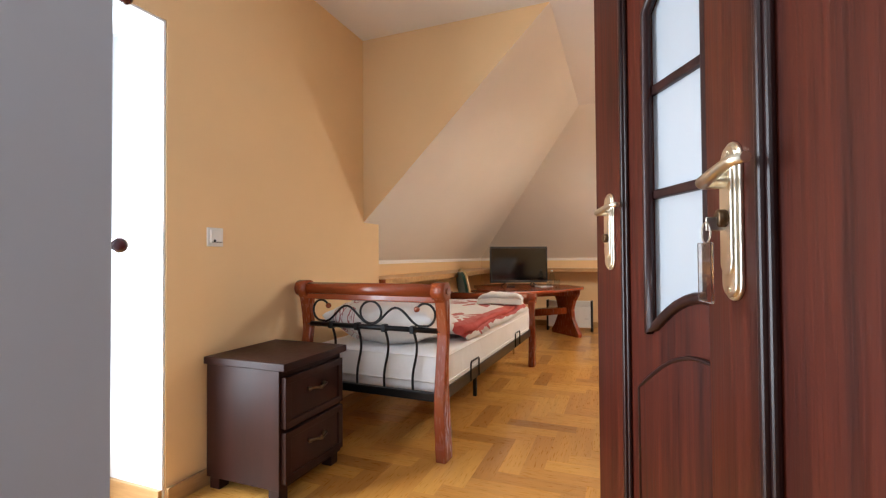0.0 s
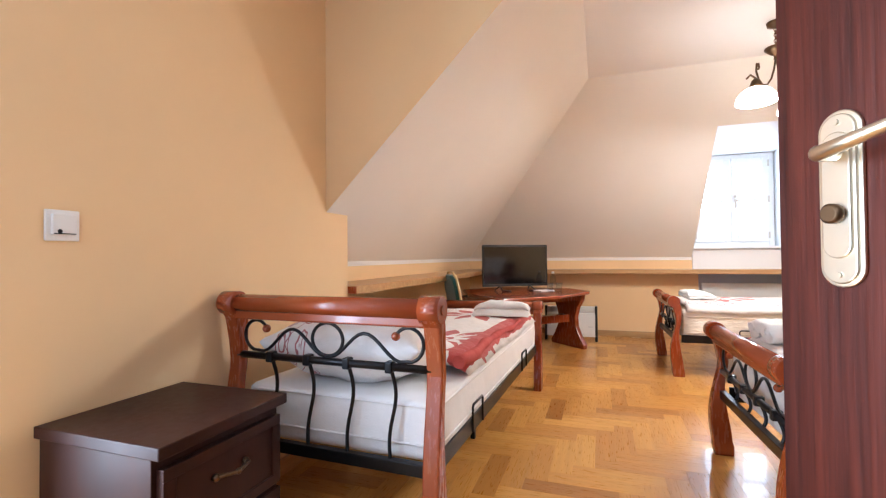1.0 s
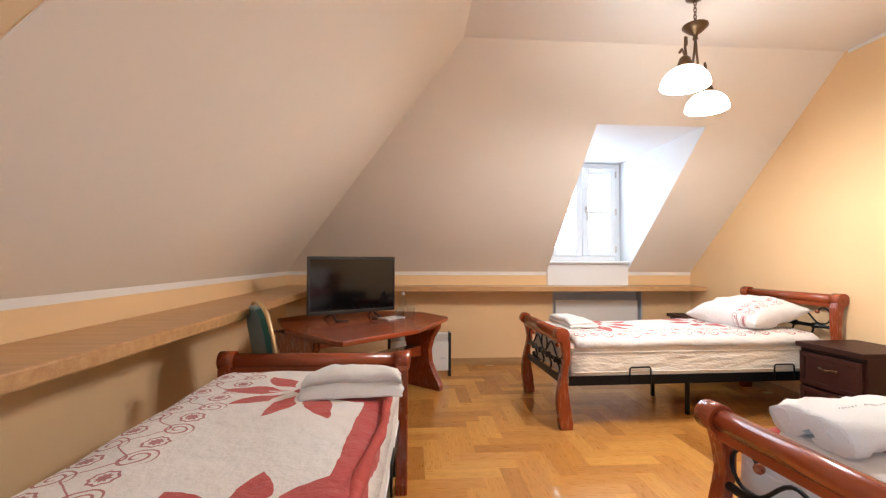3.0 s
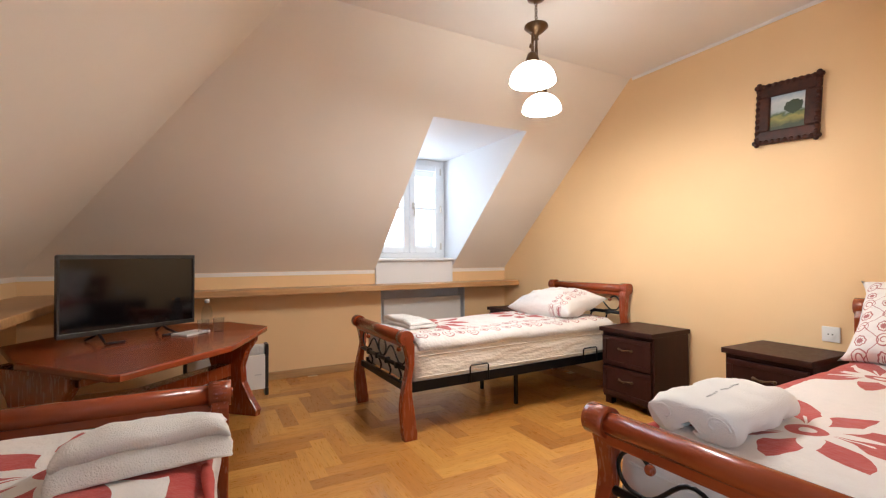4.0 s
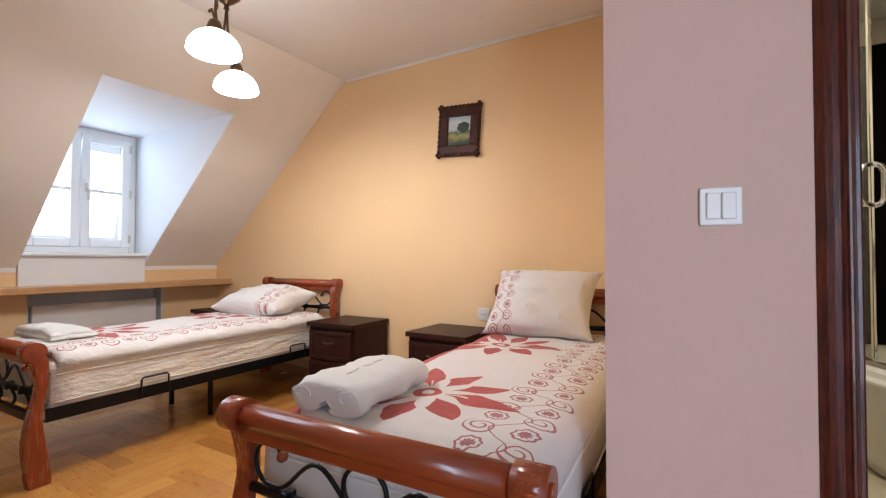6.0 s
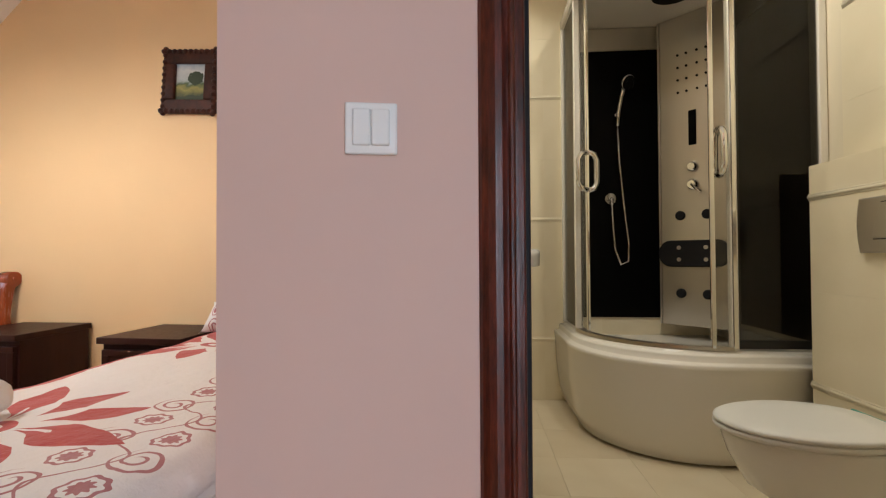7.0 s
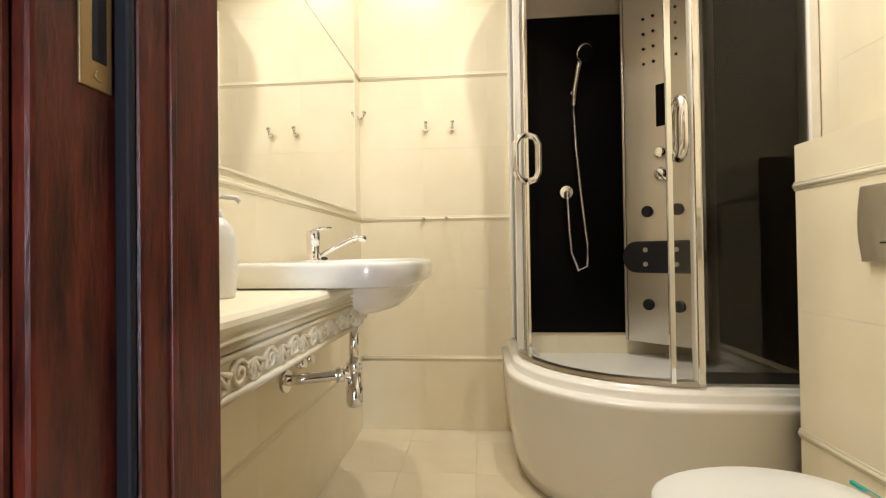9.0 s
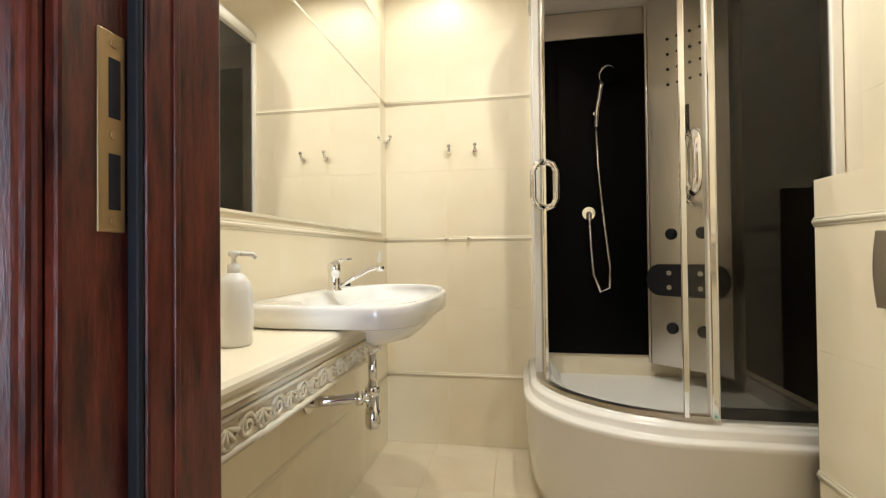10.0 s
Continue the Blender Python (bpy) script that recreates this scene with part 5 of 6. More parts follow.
for k in range(9):
    uc = CU0 + 0.05 + k * 0.097
    bm = bmesh.new()
    zc = 0.750
    tube(bm, [(uc + (0.022 - 0.0009 * i) * math.cos(i * 0.5), CV + 0.015, zc + (0.022 - 0.0009 * i) * math.sin(i * 0.5)) for i in range(22)], 0.0045, 6)
    tube(bm, [(uc - 0.05 + 0.1 * i / 12, CV + 0.016, zc - 0.02 * math.cos(math.tau * i / 12)) for i in range(13)], 0.004, 6)
    for j in range(5):
        an = radians(200 + 35 * j)
        tube(bm, [(uc + 0.045, CV + 0.016, zc + 0.014), (uc + 0.045 + 0.03 * math.cos(an), CV + 0.015, zc + 0.014 + 0.03 * math.sin(an))], 0.004, 6, radii=[0.002, 0.0055])
    part("scroll_carving", bm, STONE, counter)

soap = thing("soap_dispenser", BATH @ pose(1.445, 1.995, 0.876), "white plastic soap dispenser on the counter", "soap dispenser")
bm = bmesh.new()
lathe(bm, ((0.032, 0), (0.036, 0.006), (0.038, 0.06), (0.036, 0.112), (0.031, 0.132), (0.020, 0.147), (0.012, 0.152)), 24)
part("bottle", bm, PLASTIC, soap)
bm = bmesh.new()
lathe(bm, ((0.013, 0.146), (0.013, 0.168), (0.005, 0.17), (0.005, 0.185), (0.012, 0.187), (0.012, 0.196), (0.001, 0.198)), 16)
tube(bm, [(0, 0, 0.192), (0.02, -0.03, 0.19), (0.024, -0.036, 0.182)], 0.005)
part("pump", bm, PLASTIC, soap)

# washbasin: a slab with a bowl hanging from its free end
basin = thing("washbasin", BATH, "white ceramic washbasin set half on the counter", "washbasin")


def basin_ring(k, z, cu=2.04, cv=1.90, n=56, e=3.4):
    pts = []
    for i in range(n):
        a = math.tau * i / n
        ca, sa = math.cos(a), math.sin(a)
        ee = e * 1.6 if ca < 0 else 2.3
        r = (abs(ca) ** ee + abs(sa) ** ee) ** (-1 / ee)
        ru = 0.415 if ca < 0 else 0.425
        pts.append((cu + ru * r * ca * k, min(VN - 0.008, cv + 0.245 * r * sa * k), z))
    return pts


def ringed(bm, rings, flip=False):
    vr = [[bm.verts.new(p) for p in r] for r in rings]
    n = len(vr[0])
    for A, B in zip(vr, vr[1:]):
        for i in range(n):
            q4 = (A[i], A[(i + 1) % n], B[(i + 1) % n], B[i])
            bm.faces.new(q4[::-1] if flip else q4).smooth = True
    return vr


bm = bmesh.new()
inner = [basin_ring(k, z, 2.10 if k < 0.9 else 2.05, 1.88 if k < 0.9 else 1.895, e=2.4) for k, z in ((0.90, 0.934), (0.80, 0.922), (0.72, 0.89), (0.55, 0.83), (0.30, 0.80), (0.06, 0.795))]
rings = [basin_ring(0.97, 0.878), basin_ring(0.995, 0.882), basin_ring(1.0, 0.915), basin_ring(1.0, 0.928), basin_ring(0.99, 0.935), basin_ring(0.965, 0.938)] + inner
vr = ringed(bm, rings)
bm.faces.new(vr[-1])
bm.faces.new(vr[0][::-1])
part("rim", bm, CERAMIC, basin)
bm = bmesh.new()
rings = []
for ru, rf, rb, z, cu in ((0.335, 0.205, 0.235, 0.884, 2.115), (0.32, 0.195, 0.23, 0.865, 2.11), (0.275, 0.165, 0.21, 0.825, 2.10), (0.20, 0.125, 0.17, 0.79, 2.09), (0.11, 0.07, 0.10, 0.772, 2.085), (0.03, 0.02, 0.03, 0.768, 2.085)):
    rings.append([(cu + ru * math.cos(math.tau * i / 40), 1.885 + (rf if math.sin(math.tau * i / 40) < 0 else rb) * math.sin(math.tau * i / 40), z) for i in range(40)])
vr = ringed(bm, rings, True)
bm.faces.new(vr[-1][::-1])
part("bowl", bm, CERAMIC, basin)
bm = bmesh.new()
lathe(bm, ((0.042, 0.80), (0.040, 0.745), (0.034, 0.715), (0.020, 0.705), (0.001, 0.704)), 18, (2.185, 1.945, 0))
part("outlet", bm, CERAMIC, basin)
bm = bmesh.new()
tube(bm, [(2.14, 2.115, 0.935), (2.14, 2.115, 0.943), (2.14, 2.115, 0.949)], 0.016, 14, radii=[0.016, 0.016, 0.010])
part("overflow_plug", bm, RUBBER, basin, m=pose(0.235, 0.0, 0))
tap = thing("basin_mixer", BATH @ pose(2.105, 2.055, 0.936), "chrome mixer tap with a long swivel spout", "tap")
bm = bmesh.new()
lathe(bm, ((0.027, 0), (0.026, 0.006), (0.022, 0.010), (0.0215, 0.062), (0.0235, 0.066), (0.0235, 0.090), (0.019, 0.101), (0.001, 0.104)), 22)
part("body", bm, CHROME, tap)
bm = bmesh.new()
tube(bm, [(0.014, -0.014, 0.016), (0.040, -0.066, 0.048), (0.062, -0.105, 0.071), (0.074, -0.125, 0.078), (0.084, -0.140, 0.077)], 0.0075, 10)
tube(bm, [(0.078, -0.131, 0.0775), (0.092, -0.154, 0.0755)], 0.011, 12)
part("spout", bm, CHROME, tap)
bm = bmesh.new()
tube(bm, [(0, 0, 0.099), (0.014, -0.022, 0.110), (0.034, -0.052, 0.112)], 0.006, 8, radii=[0.008, 0.005, 0.004])
part("lever", bm, CHROME, tap)
trap = thing("bottle_trap", BATH, "chrome bottle trap and valve under the basin", "drain trap")
TU, TVV = 2.175, 1.94
bm = bmesh.new()
lathe(bm, ((0.0165, 0.715), (0.0165, 0.57)), 16, (TU, TVV, 0))
lathe(bm, ((0.027, 0.585), (0.029, 0.575), (0.029, 0.560), (0.026, 0.552)), 16, (TU, TVV, 0))
part("down_pipe", bm, CHROME, trap)
bm = bmesh.new()
lathe(bm, ((0.024, 0.552), (0.025, 0.50), (0.029, 0.497), (0.029, 0.445), (0.022, 0.432), (0.001, 0.43)), 18, (TU, TVV, 0))
part("cup", bm, CHROME, trap)
bm = bmesh.new()
tube(bm, [(TU, TVV, 0.545), (TU - 0.02, TVV + 0.04, 0.545), (TU - 0.07, VN - 0.06, 0.543), (TU - 0.09, VN - 0.006, 0.54)], 0.0185, 12)
tube(bm, [(TU - 0.02, TVV + 0.03, 0.545), (TU - 0.03, TVV + 0.055, 0.545)], 0.026, 14)
tube(bm, [(TU - 0.09, VN - 0.02, 0.54), (TU - 0.09, VN - 0.008, 0.54)], 0.036, 20)
part("waste_pipe", bm, CHROME, trap)
for du in (0.0, 0.07):
    bm = bmesh.new()
    uu = TU - 0.085 + du
    tube(bm, [(uu, VN - 0.008, 0.595), (uu, VN - 0.05, 0.595)], 0.011, 12)
    tube(bm, [(uu, VN - 0.010, 0.595), (uu, VN - 0.016, 0.595)], 0.024, 16)
    tube(bm, [(uu, VN - 0.04, 0.595), (uu, VN - 0.05, 0.625), (uu, VN - 0.06, 0.78)], 0.006, 8)
    tube(bm, [(uu, VN - 0.05, 0.595), (uu, VN - 0.078, 0.600)], 0.016, 10)
    part("angle_valve", bm, CHROME, trap)

# toilet
TEAL = principled("teal_plastic", (0.05, 0.42, 0.36), 0.4)
toilet = thing("toilet", BATH @ pose(1.662, VBX, -0.02), "white wall-hung toilet with the lid closed", "toilet")


def egg(w, l0, l1, z, n=36, k=1.0):
    pts = []
    for i in range(n):
        a = math.tau * i / n
        ca, sa = math.cos(a), math.sin(a)
        e = 2.0 if sa > 0 else 3.2
        r = (abs(ca) ** e + abs(sa) ** e) ** (-1 / e)
        mid = l0 + (l1 - l0) * 0.42
        pts.append((w * k * r * ca * (1 - 0.26 * max(0.0, -sa) ** 1.5), mid + r * sa * ((l1 - mid) if sa > 0 else (mid - l0)) * k, z))
    return pts


def loft(bm, rings, cap0=True, cap1=True):
    vr = [[bm.verts.new(p) for p in r] for r in rings]
    n = len(vr[0])
    for A, B in zip(vr, vr[1:]):
        for i in range(n):
            bm.faces.new((A[i], A[(i + 1) % n], B[(i + 1) % n], B[i])).smooth = True
    if cap0:
        bm.faces.new(vr[0][::-1])
    if cap1:
        bm.faces.new(vr[-1])


bm = bmesh.new()
loft(bm, [egg(0.10, 0.0, 0.30, 0.09), egg(0.125, 0.0, 0.40, 0.14), egg(0.150, 0.0, 0.52, 0.22), egg(0.170, 0.0, 0.57, 0.31), egg(0.180, 0.0, 0.59, 0.375), egg(0.180, 0.0, 0.59, 0.388)])
part("bowl", bm, CERAMIC, toilet)
bm = bmesh.new()
loft(bm, [egg(0.184, 0.125, 0.605, 0.391), egg(0.187, 0.12, 0.61, 0.396), egg(0.187, 0.12, 0.61, 0.404), egg(0.182, 0.125, 0.605, 0.408)])
part("seat_ring", bm, PLASTIC, toilet)
bm = bmesh.new()
loft(bm, [egg(0.183, 0.125, 0.603, 0.409), egg(0.187, 0.122, 0.609, 0.413), egg(0.186, 0.123, 0.607, 0.421), egg(0.178, 0.13, 0.595, 0.426), egg(0.12, 0.20, 0.50, 0.429)])
part("lid", bm, PLASTIC, toilet, "glossy white lid")
part("hinge_strip", boxes((-0.14, 0.16, 0.080, 0.0885, 0.398, 0.407)), TEAL, toilet, "teal plastic strip")
part("hinge_bar", boxes((-0.10, 0.10, 0.09, 0.125, 0.39, 0.412), bevel=0.006), STEEL, toilet)
flush = thing("flush_plate", BATH @ pose(1.670, VBX + 0.006, 1.014), "brushed steel flush plate with two buttons", "flush plate")


def bowed(x0, x1, z0, z1, bow0, bow1, n=10):
    """A plate outline with gently bowed sides."""
    left = [(x0 - bow0 * math.sin(math.pi * i / n), z0 + (z1 - z0) * i / n) for i in range(n + 1)]
    right = [(x1 + bow1 * math.sin(math.pi * i / n), z0 + (z1 - z0) * i / n) for i in range(n + 1)]
    return left + right[::-1]


bm = bmesh.new()
prism(bm, bowed(-0.186, 0.184, -0.095, 0.095, 0.006, 0.012), "y", 0, 0.020, bevel=0.006)
part("plate", bm, STEEL, flush)
bm = bmesh.new()
prism(bm, ((0.006, -0.047), (0.124, -0.047), (0.120, -0.015), (0.108, 0.03), (0.091, 0.073), (0.004, 0.073)), "y", 0.018, 0.026, bevel=0.003)
part("large_button", bm, STEEL, flush)
bm = bmesh.new()
prism(bm, ((0.002, -0.047), (-0.106, -0.047), (-0.102, -0.015), (-0.094, 0.03), (-0.080, 0.073), (0.000, 0.073)), "y", 0.018, 0.026, bevel=0.003)
part("small_button", bm, STEEL, flush)
bm = bmesh.new()
prism(bm, ((-0.109, -0.050), (0.127, -0.050), (0.123, -0.015), (0.111, 0.03), (0.094, 0.076), (-0.083, 0.076), (-0.097, 0.03), (-0.105, -0.015)), "y", 0.0195, 0.0212)
part("button_gap", bm, RUBBER, flush)
brush = thing("toilet_brush", BATH @ pose(1.445, 0.60, 0), "chrome toilet brush in its holder", "toilet brush")
bm = bmesh.new()
lathe(bm, ((0.045, 0), (0.045, 0.16), (0.042, 0.16), (0.042, 0.01), (0.001, 0.01)), 22)
part("holder", bm, STEEL, brush)
bm = bmesh.new()
lathe(bm, ((0.05, 0.165), (0.048, 0.175), (0.008, 0.185), (0.006, 0.33), (0.012, 0.335), (0.012, 0.375), (0.001, 0.38)), 16)
part("handle", bm, CHROME, brush)

# shower cabin: quarter round in the far corner
cab = thing("shower_cabin", BATH @ pose(UF - 0.004, VS + 0.004, 0) @ Matrix.Diagonal((-0.926, 0.985, 1, 1)), "quarter-round shower cabin with smoked glass and a deep tray", "shower cabin")


def quarter(a, r, n=20, back=0.0):
    c = a - r
    return [(back, back), (a, back)] + [(c + r * math.cos(math.pi / 2 * i / n), c + r * math.sin(math.pi / 2 * i / n)) for i in range(n + 1)] + [(back, a)]


def qring(a, r, z):
    return [(p[0], p[1], z) for p in quarter(a, r)]


bm = bmesh.new()
loft(bm, [qring(0.955, 0.50, 0.015), qring(0.985, 0.53, 0.10), qring(1.005, 0.55, 0.25), qring(1.012, 0.55, 0.40), qring(1.016, 0.55, 0.43), qring(1.018, 0.55, 0.445), qring(1.012, 0.55, 0.452), qring(0.992, 0.55, 0.455), qring(0.988, 0.55, 0.459), qring(0.986, 0.55, 0.480), qring(0.980, 0.54, 0.488), qring(0.962, 0.53, 0.490), qring(0.958, 0.53, 0.494), qring(0.955, 0.53, 0.500), qring(0.93, 0.52, 0.502), qring(0.885, 0.50, 0.502), qring(0.87, 0.49, 0.48), qring(0.82, 0.46, 0.42)])
bmesh.ops.recalc_face_normals(bm, faces=bm.faces[:])
part("tray", bm, ACRYL, cab, "cream white deep acrylic tray")
bm = bmesh.new()
loft(bm, [qring(0.96, 0.53, 2.35), qring(0.965, 0.53, 2.40), qring(0.93, 0.50, 2.44), qring(0.80, 0.45, 2.455)])
bmesh.ops.recalc_face_normals(bm, faces=bm.faces[:])
part("roof", bm, ACRYL, cab)
bm = bmesh.new()
lathe(bm, ((0.11, 2.335), (0.11, 2.348), (0.001, 2.349)), 28, (0.42, 0.42, 0))
lathe(bm, ((0.04, 2.338), (0.04, 2.349), (0.001, 2.349)), 20, (0.62, 0.20, 0))
part("rain_head", bm, RUBBER, cab)
part("back_panel", boxes((0.004, 0.012, 0.28, 0.90, 0.53, 2.205)), BLACKGLASS, cab, "black glass back panel")
part("back_panel", boxes((0.28, 0.90, 0.004, 0.012, 0.53, 2.205)), BLACKGLASS, cab, "black glass back panel")
for d in ((0.003, 0.02, 0.26, 0.92, 2.205, 2.345), (0.26, 0.92, 0.003, 0.02, 2.205, 2.345), (0.003, 0.02, 0.88, 0.925, 0.50, 2.345), (0.88, 0.925, 0.003, 0.02, 0.50, 2.345)):
    part("panel_edge", boxes(d), STEEL, cab)
col = part("column", boxes((-0.19, 0.19, -0.01, 0.02, 0.50, 2.345), bevel=0.004), STEEL, cab, "brushed steel shower column", pose(0.185, 0.215, 0, 0, 0, -45))
for x in (-0.197, 0.197):
    part("column_edge", boxes((x - 0.0065, x + 0.0065, -0.02, 0.026, 0.50, 2.345), bevel=0.003), STEEL, col)
part("display", boxes((-0.022, 0.022, 0.02, 0.026, 1.56, 1.765), bevel=0.004), BLACKGLASS, col)
for z, r in ((1.431, 0.033), (1.327, 0.036)):
    bm = bmesh.new()
    tube(bm, [(0, 0.02, z), (0, 0.03, z), (0, 0.055, z)], r, 20, radii=[r, r, r * 0.62])
    if r > 0.035:
        tube(bm, [(0, 0.05, z), (0.03, 0.06, z - 0.03), (0.06, 0.065, z - 0.05)], 0.008, 8)
    part("control_knob", bm, CHROME, col)
for x in (-0.075, 0.075):
    for z in (1.15, 0.69):
        bm = bmesh.new()
        tube(bm, [(x, 0.02, z), (x, 0.032, z), (x, 0.042, z)], 0.028, 18, radii=[0.028, 0.028, 0.02])
        part("body_jet", bm, RUBBER, col)
for x in (-0.08, -0.03, 0.03, 0.08):
    for k in range(4):
        bm = bmesh.new()
        tube(bm, [(x, 0.02, 1.885 + k * 0.075), (x, 0.027, 1.885 + k * 0.075)], 0.007, 10)
        part("nozzle", bm, RUBBER, col)
bm = bmesh.new()
prism(bm, [(-0.20 + 0.07 * (1 - math.cos(a)), 0.925 + 0.078 * math.sin(a)) for a in [math.pi / 2 * i / 6 for i in range(-6, 7)]] + [(0.20 - 0.07 * (1 - math.cos(a)), 0.925 + 0.078 * math.sin(a)) for a in [math.pi / 2 * i / 6 for i in range(6, -7, -1)]], "y", 0.022, 0.05, bevel=0.008)
pad = part("back_rest", bm, RUBBER, col, "black padded back rest")
for x in (-0.075, 0.075):
    for z in (0.89, 0.96):
        bm = bmesh.new()
        tube(bm, [(x, 0.05, z), (x, 0.054, z)], 0.012, 12)
        part("button", bm, STEEL, pad)
GA, GR = 0.945, 0.545
GC = GA - GR


def gpt(ang, off=0.0):
    return (GC + (GR + off) * math.cos(ang), GC + (GR + off) * math.sin(ang))


def curved(a0, a1, z0, z1, off=0.0, t=0.006, n=14):
    bm = bmesh.new()
    angs = [a0 + (a1 - a0) * i / n for i in range(n + 1)]
    out, inn = [gpt(a, off + t / 2) for a in angs], [gpt(a, off - t / 2) for a in angs]
    prism(bm, out + inn[::-1], "z", z0, z1)
    return bm


q = math.pi / 2
for nm, a0, a1, off in (("sliding_door", -0.02, 0.16, 0.012), ("sliding_door", q - 0.24, q + 0.02, -0.014)):
    dr = part(nm, curved(a0, a1, 0.515, 2.335, off), DOORGLASS, cab, "curved smoked glass sliding door")
    for aa in (a0 + 0.012, a1 - 0.012):
        x, y = gpt(aa, off)
        part("door_profile", boxes((-0.008, 0.008, -0.010, 0.010, 0.512, 2.338), bevel=0.003), CHROME, dr, m=pose(x, y, 0, 0, 0, math.degrees(aa)))
for aa, off in ((0.09, 0.012), (q - 0.24, -0.014)):
    x, y = gpt(aa, off + 0.003)
    bm = bmesh.new()
    tube(bm, [(0.0, 0, 1.26), (0.035, 0, 1.27), (0.05, 0, 1.30), (0.05, 0, 1.42), (0.035, 0, 1.45), (0.0, 0, 1.46)], 0.0145, 12)
    tube(bm, [(-0.006, 0, 1.26), (-0.04, 0, 1.27), (-0.055, 0, 1.30), (-0.055, 0, 1.42), (-0.04, 0, 1.45), (-0.006, 0, 1.46)], 0.0145, 12)
    part("door_handle", bm, CHROME, cab, "curved chrome handle", pose(x, y, 0, 0, 0, math.degrees(aa)))
part("fixed_pane", boxes((GA - 0.003, GA + 0.003, 0.03, GC - 0.02, 0.515, 2.335)), SMOKED, cab, "smoked glass side pane")
# dark reflection at the pane's foot, modelled as a thin black box
part("strip_reflection", boxes((GA - 0.005, GA + 0.005, 0.03, GC - 0.02, 0.512, 0.548)), BLACKP, cab, "dark reflection along the foot of the pane")
part("fixed_pane", boxes((0.03, GC - 0.02, GA - 0.003, GA + 0.003, 0.515, 2.335)), SMOKED, cab, "smoked glass side pane")
for x, y in ((GA, GC - 0.005), (GC - 0.005, GA), (GA, 0.016), (0.016, GA)):
    part("upright", boxes((x - 0.016, x + 0.016, y - 0.016, y + 0.016, 0.503, 2.348), bevel=0.004), ACRYL, cab)
for z0, z1 in ((0.503, 0.52), (2.332, 2.35)):
    part("guide_rail", curved(0.0, q, z0, z1, 0.0, 0.034), STEEL, cab)
bm = bmesh.new()
head = (0.10, 0.60)
tube(bm, [(0.012, 0.62, 1.79), (0.045, 0.62, 1.79)], 0.013, 12)
tube(bm, [(0.05, 0.62, 1.72), (0.055, 0.615, 1.80), (0.075, 0.60, 1.90), (0.105, 0.585, 1.97)], 0.012, 12)
tube(bm, [(0.095, 0.588, 1.985), (0.125, 0.575, 1.965), (0.133, 0.572, 1.96)], 0.035, 20, radii=[0.024, 0.047, 0.043])
part("hand_shower", bm, CHROME, cab)
bm = bmesh.new()
tube(bm, [(0.012, 0.66, 1.27), (0.03, 0.66, 1.27)], 0.034, 20)
tube(bm, [(0.03, 0.66, 1.27), (0.05, 0.66, 1.265), (0.052, 0.66, 1.23)], 0.012, 10)
pts = [(0.052, 0.66, 1.23), (0.055, 0.655, 1.10), (0.06, 0.645, 0.95), (0.06, 0.61, 0.86), (0.06, 0.565, 0.88), (0.058, 0.56, 0.98), (0.056, 0.59, 1.25), (0.052, 0.612, 1.50), (0.05, 0.62, 1.72)]
tube(bm, pts, 0.007, 8)
part("hose", bm, CHROME, cab)
for u, v, cone in DOWNLIGHTS:
    dl = thing("downlight", BATH @ pose(u, v, HB), "round chrome ceiling downlight", "downlight", "bathroom downlights")
    bm = bmesh.new()
    lathe(bm, ((0.045, -0.001), (0.045, -0.010), (0.030, -0.012), (0.030, -0.002)), 24, cap=False)
    part("bezel", bm, CHROME, dl)


# small white cover plate by the tap
cover = solo("blank_plate", boxes((-0.022, 0.022, -0.007, 0, -0.03, 0.03), bevel=0.003), PLASTIC, "small white blank cover plate on the tiles", "cover plate", BATH @ pose(2.93, VN - 0.0065, 1.05))


# ---- pieces: tiles and parquet ----
def piece_mesh(name, sx, sy, sz, bevel, mat):
    """A slab centred at its foot, chamfered along its upper edge; UV along its length."""
    x, y, b = sx / 2, sy / 2, bevel
    vs = [(-x, -y, 0), (x, -y, 0), (x, y, 0), (-x, y, 0), (-x, -y, sz - b), (x, -y, sz - b), (x, y, sz - b), (-x, y, sz - b), (-x + b, -y + b, sz), (x - b, -y + b, sz), (x - b, y - b, sz), (-x + b, y - b, sz)]
    fs = [(0, 1, 5, 4), (1, 2, 6, 5), (2, 3, 7, 6), (3, 0, 4, 7), (4, 5, 9, 8), (5, 6, 10, 9), (6, 7, 11, 10), (7, 4, 8, 11), (8, 9, 10, 11)]
    me = bpy.data.meshes.new(name)
    me.from_pydata(vs, [], fs)
    uv = me.uv_layers.new(name="UVMap")
    for lp in me.loops:
        c = me.vertices[lp.vertex_index].co
        uv.data[lp.index].uv = (c.x, c.y)
    me.materials.append(mat)
    return me


made = {}


def tile(parent, name, m, sx, sy, sz, bevel, mat):
    key = (name, round(sx, 4), round(sy, 4))
    if key not in made:
        made[key] = piece_mesh(name, sx, sy, sz, bevel, mat)
    ob = new(name, made[key])
    ob.parent = parent
    ob.matrix_basis = m
    return ob


def tile_wall(parent, length, rows, place, width=0.40):
    n = max(1, math.ceil(length / width - 0.2))
    for z0, z1 in rows:
        for i in range(n):
            a, b = length * i / n, length * (i + 1) / n
            tile(parent, "tile", place((a + b) / 2, (z0 + z1) / 2), b - a, z1 - z0, 0.006, 0.0003, TILE)


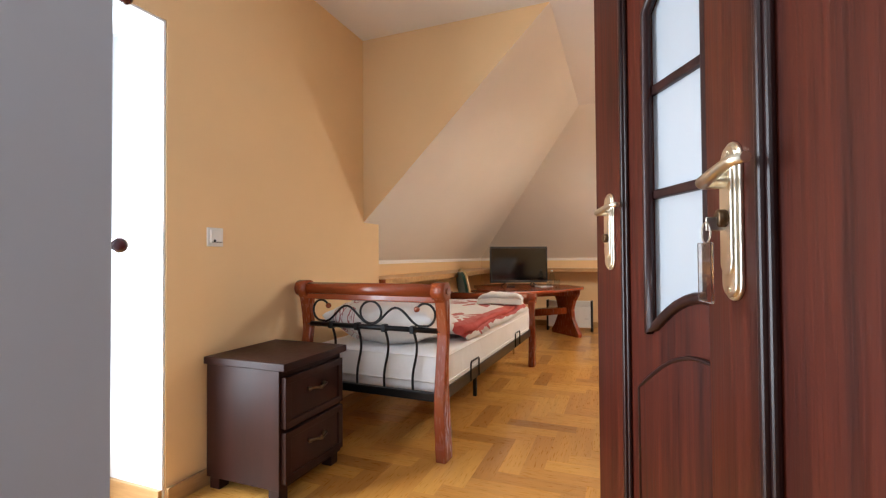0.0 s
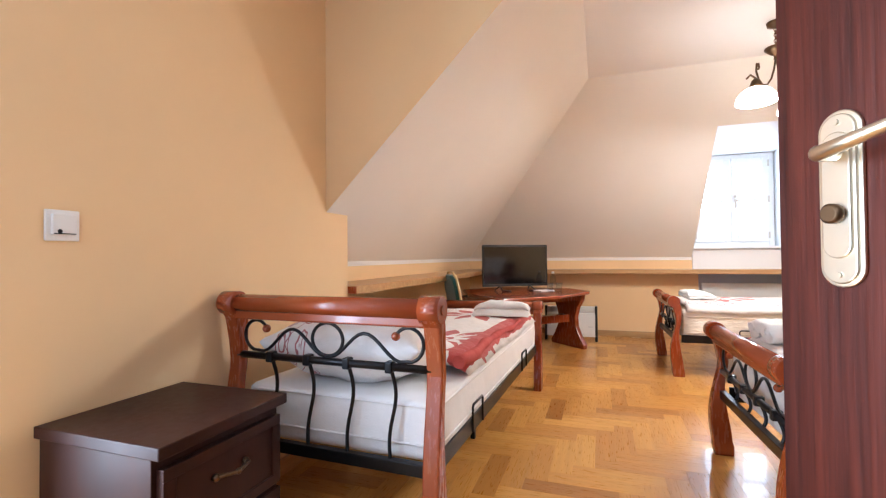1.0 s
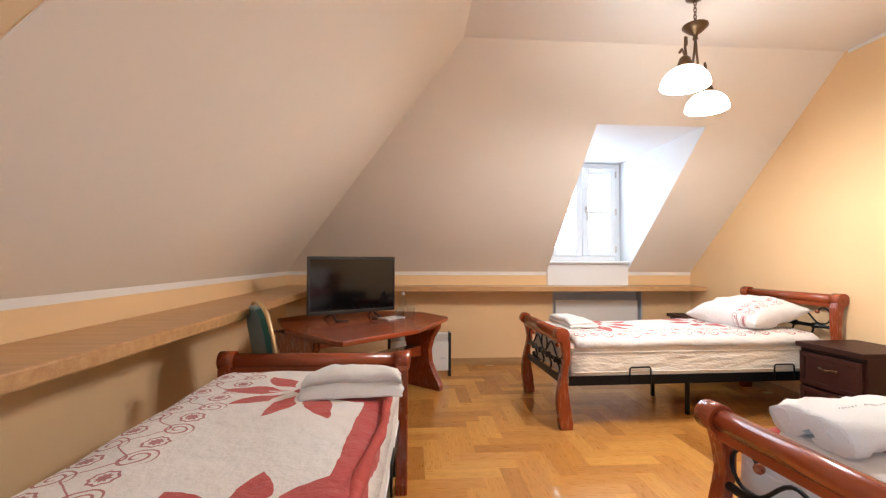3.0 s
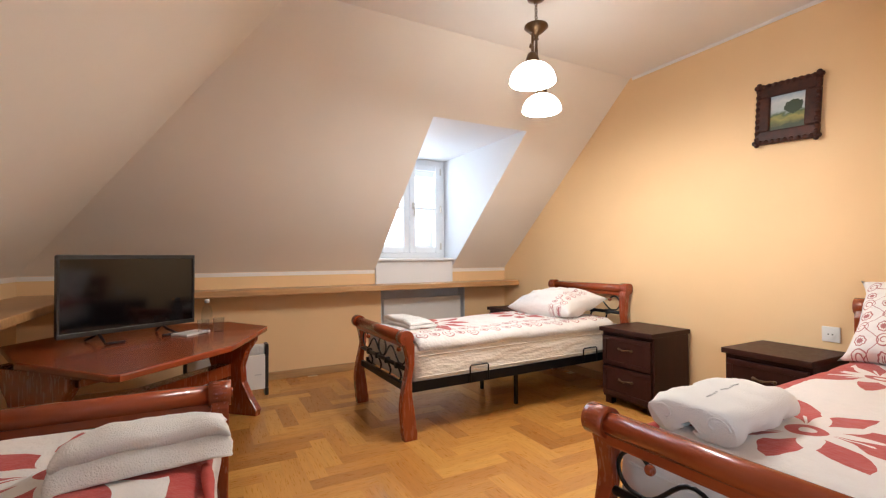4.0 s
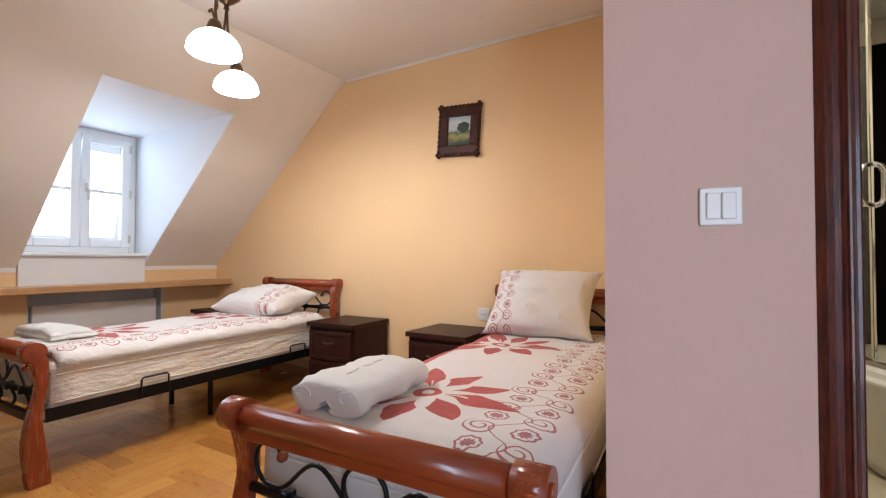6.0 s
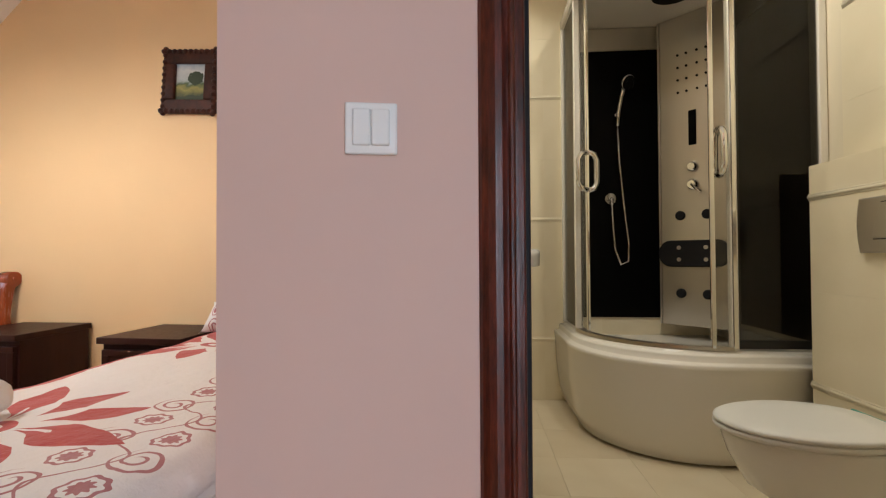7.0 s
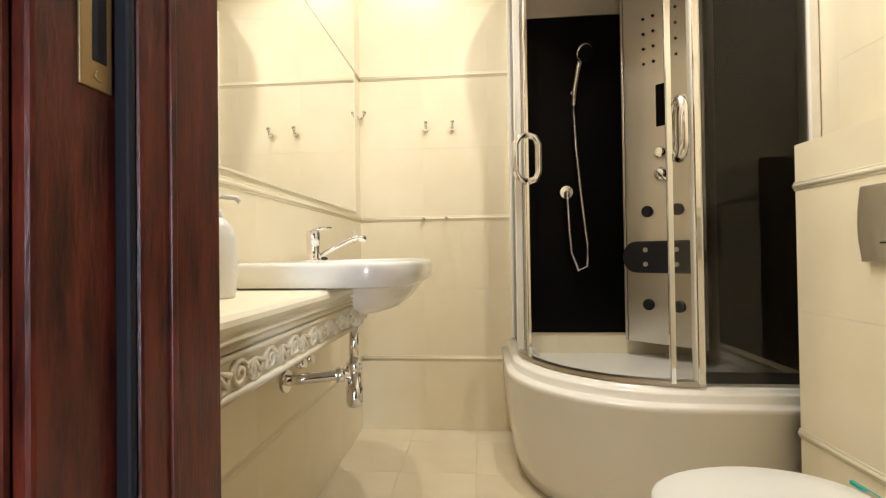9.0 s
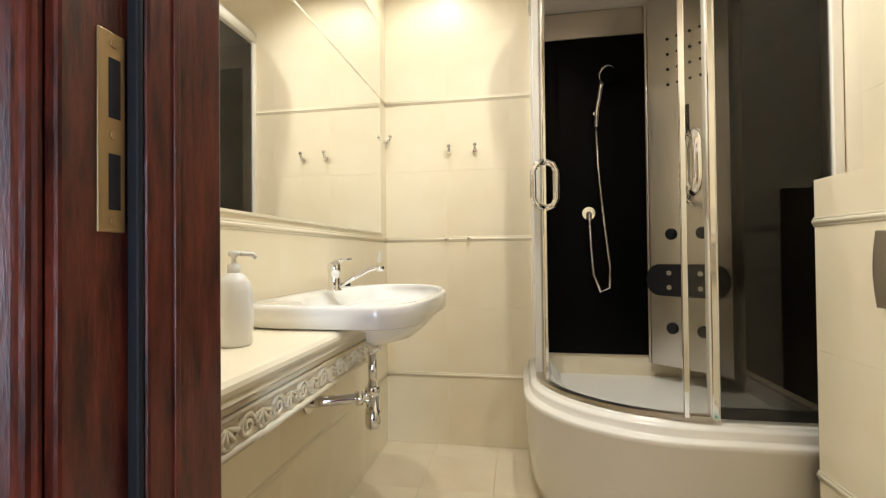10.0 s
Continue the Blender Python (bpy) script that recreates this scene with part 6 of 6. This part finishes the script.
tile_wall(wall_far, VN - VS, ROWS_Z, lambda s, z: pose(UF, VN - s, z, 90, 0, -90))
tile_wall(wall_basin, UF - UW - 0.006, ROWS_Z, lambda s, z: pose(UW + 0.006 + s, VN, z, 90, 0, 0))
tile_wall(box_w, UBX - UW, ((0.003, 0.374), (0.402, 0.7635), (0.764, 1.133), (1.161, 1.274)), lambda s, z: pose(UBX - s, VBX, z, 90, 0, 180))
tile_wall(wall_south, UBX - UW, ((1.28, 1.5305), (1.531, 1.912), (1.94, 2.3015), (2.302, HB - 0.002)), lambda s, z: pose(UBX - s, VS, z, 90, 0, 180))
fb = bpy.data.objects["floor_bath"]
for i in range(8):
    for j in range(6):
        u0, v0 = UB + 0.02 + i * 0.333, 0.20 + j * 0.333
        u1, v1 = min(u0 + 0.33, UF), min(v0 + 0.33, VN)
        if u1 - u0 > 0.03 and v1 - v0 > 0.03 and v1 > VS:
            tile(fb, "tile", pose((u0 + u1) / 2, (v0 + v1) / 2, -0.004), u1 - u0 + 0.0022, v1 - v0 + 0.0022, 0.006, 0.0006, FTILE)

PW, PN = 0.095, 4                             # parquet strip width; length in widths
strip = piece_mesh("parquet_strip", PW * PN, PW, 0.012, 0.0005, PARQUET)
near, far = [], []
rng = random.Random(4)
for i in range(-26, 32):
    for j in range(-18, 80):
        k = (i - j) % (2 * PN)
        if k == 0:
            cx, cy, ang = (i + PN / 2) * PW, (j + 0.5) * PW, 0
        elif k == 2 * PN - 1:
            cx, cy, ang = (i + 0.5) * PW, (j + PN / 2) * PW, 90
        else:
            continue
        if cx < XK - 0.15 or cx > XP + 0.1 or cy < -1.3 or cy > YE + 0.1:
            continue
        if cx > 0.70 and cy < 2.2:
            continue
        ahead = -0.75 < cx < 0.75 and 2.0 < cy < 5.1 or 0.3 < cx < 2.0 and 3.25 < cy < 4.75
        (near if ahead and len(near) < 300 else far).append((cx, cy, ang))
for cx, cy, ang in near:
    ob = new("parquet_strip", strip)
    ob.parent = floor
    ob.matrix_basis = pose(cx, cy, -0.012, 0, 0, ang)
vs, fs, uvs = [], [], []
base_v = [v.co.copy() for v in strip.vertices]
base_f = [tuple(p.vertices) for p in strip.polygons]
for cx, cy, ang in far:
    o, m = len(vs), pose(cx, cy, -0.012, 0, 0, ang)
    vs += [m @ c for c in base_v]
    fs += [tuple(o + a for a in f) for f in base_f]
me = bpy.data.meshes.new("parquet_strips")
me.from_pydata([tuple(v) for v in vs], [], fs)
uv = me.uv_layers.new(name="UVMap")
nb = len(base_v)
for lp in me.loops:
    c = base_v[lp.vertex_index % nb]
    uv.data[lp.index].uv = (c.x, c.y)
me.materials.append(PARQUET)
ob = new("parquet_strips", me)
ob.parent = floor
tagged(ob, "oak parquet strips laid in a herringbone", kind="stuff")
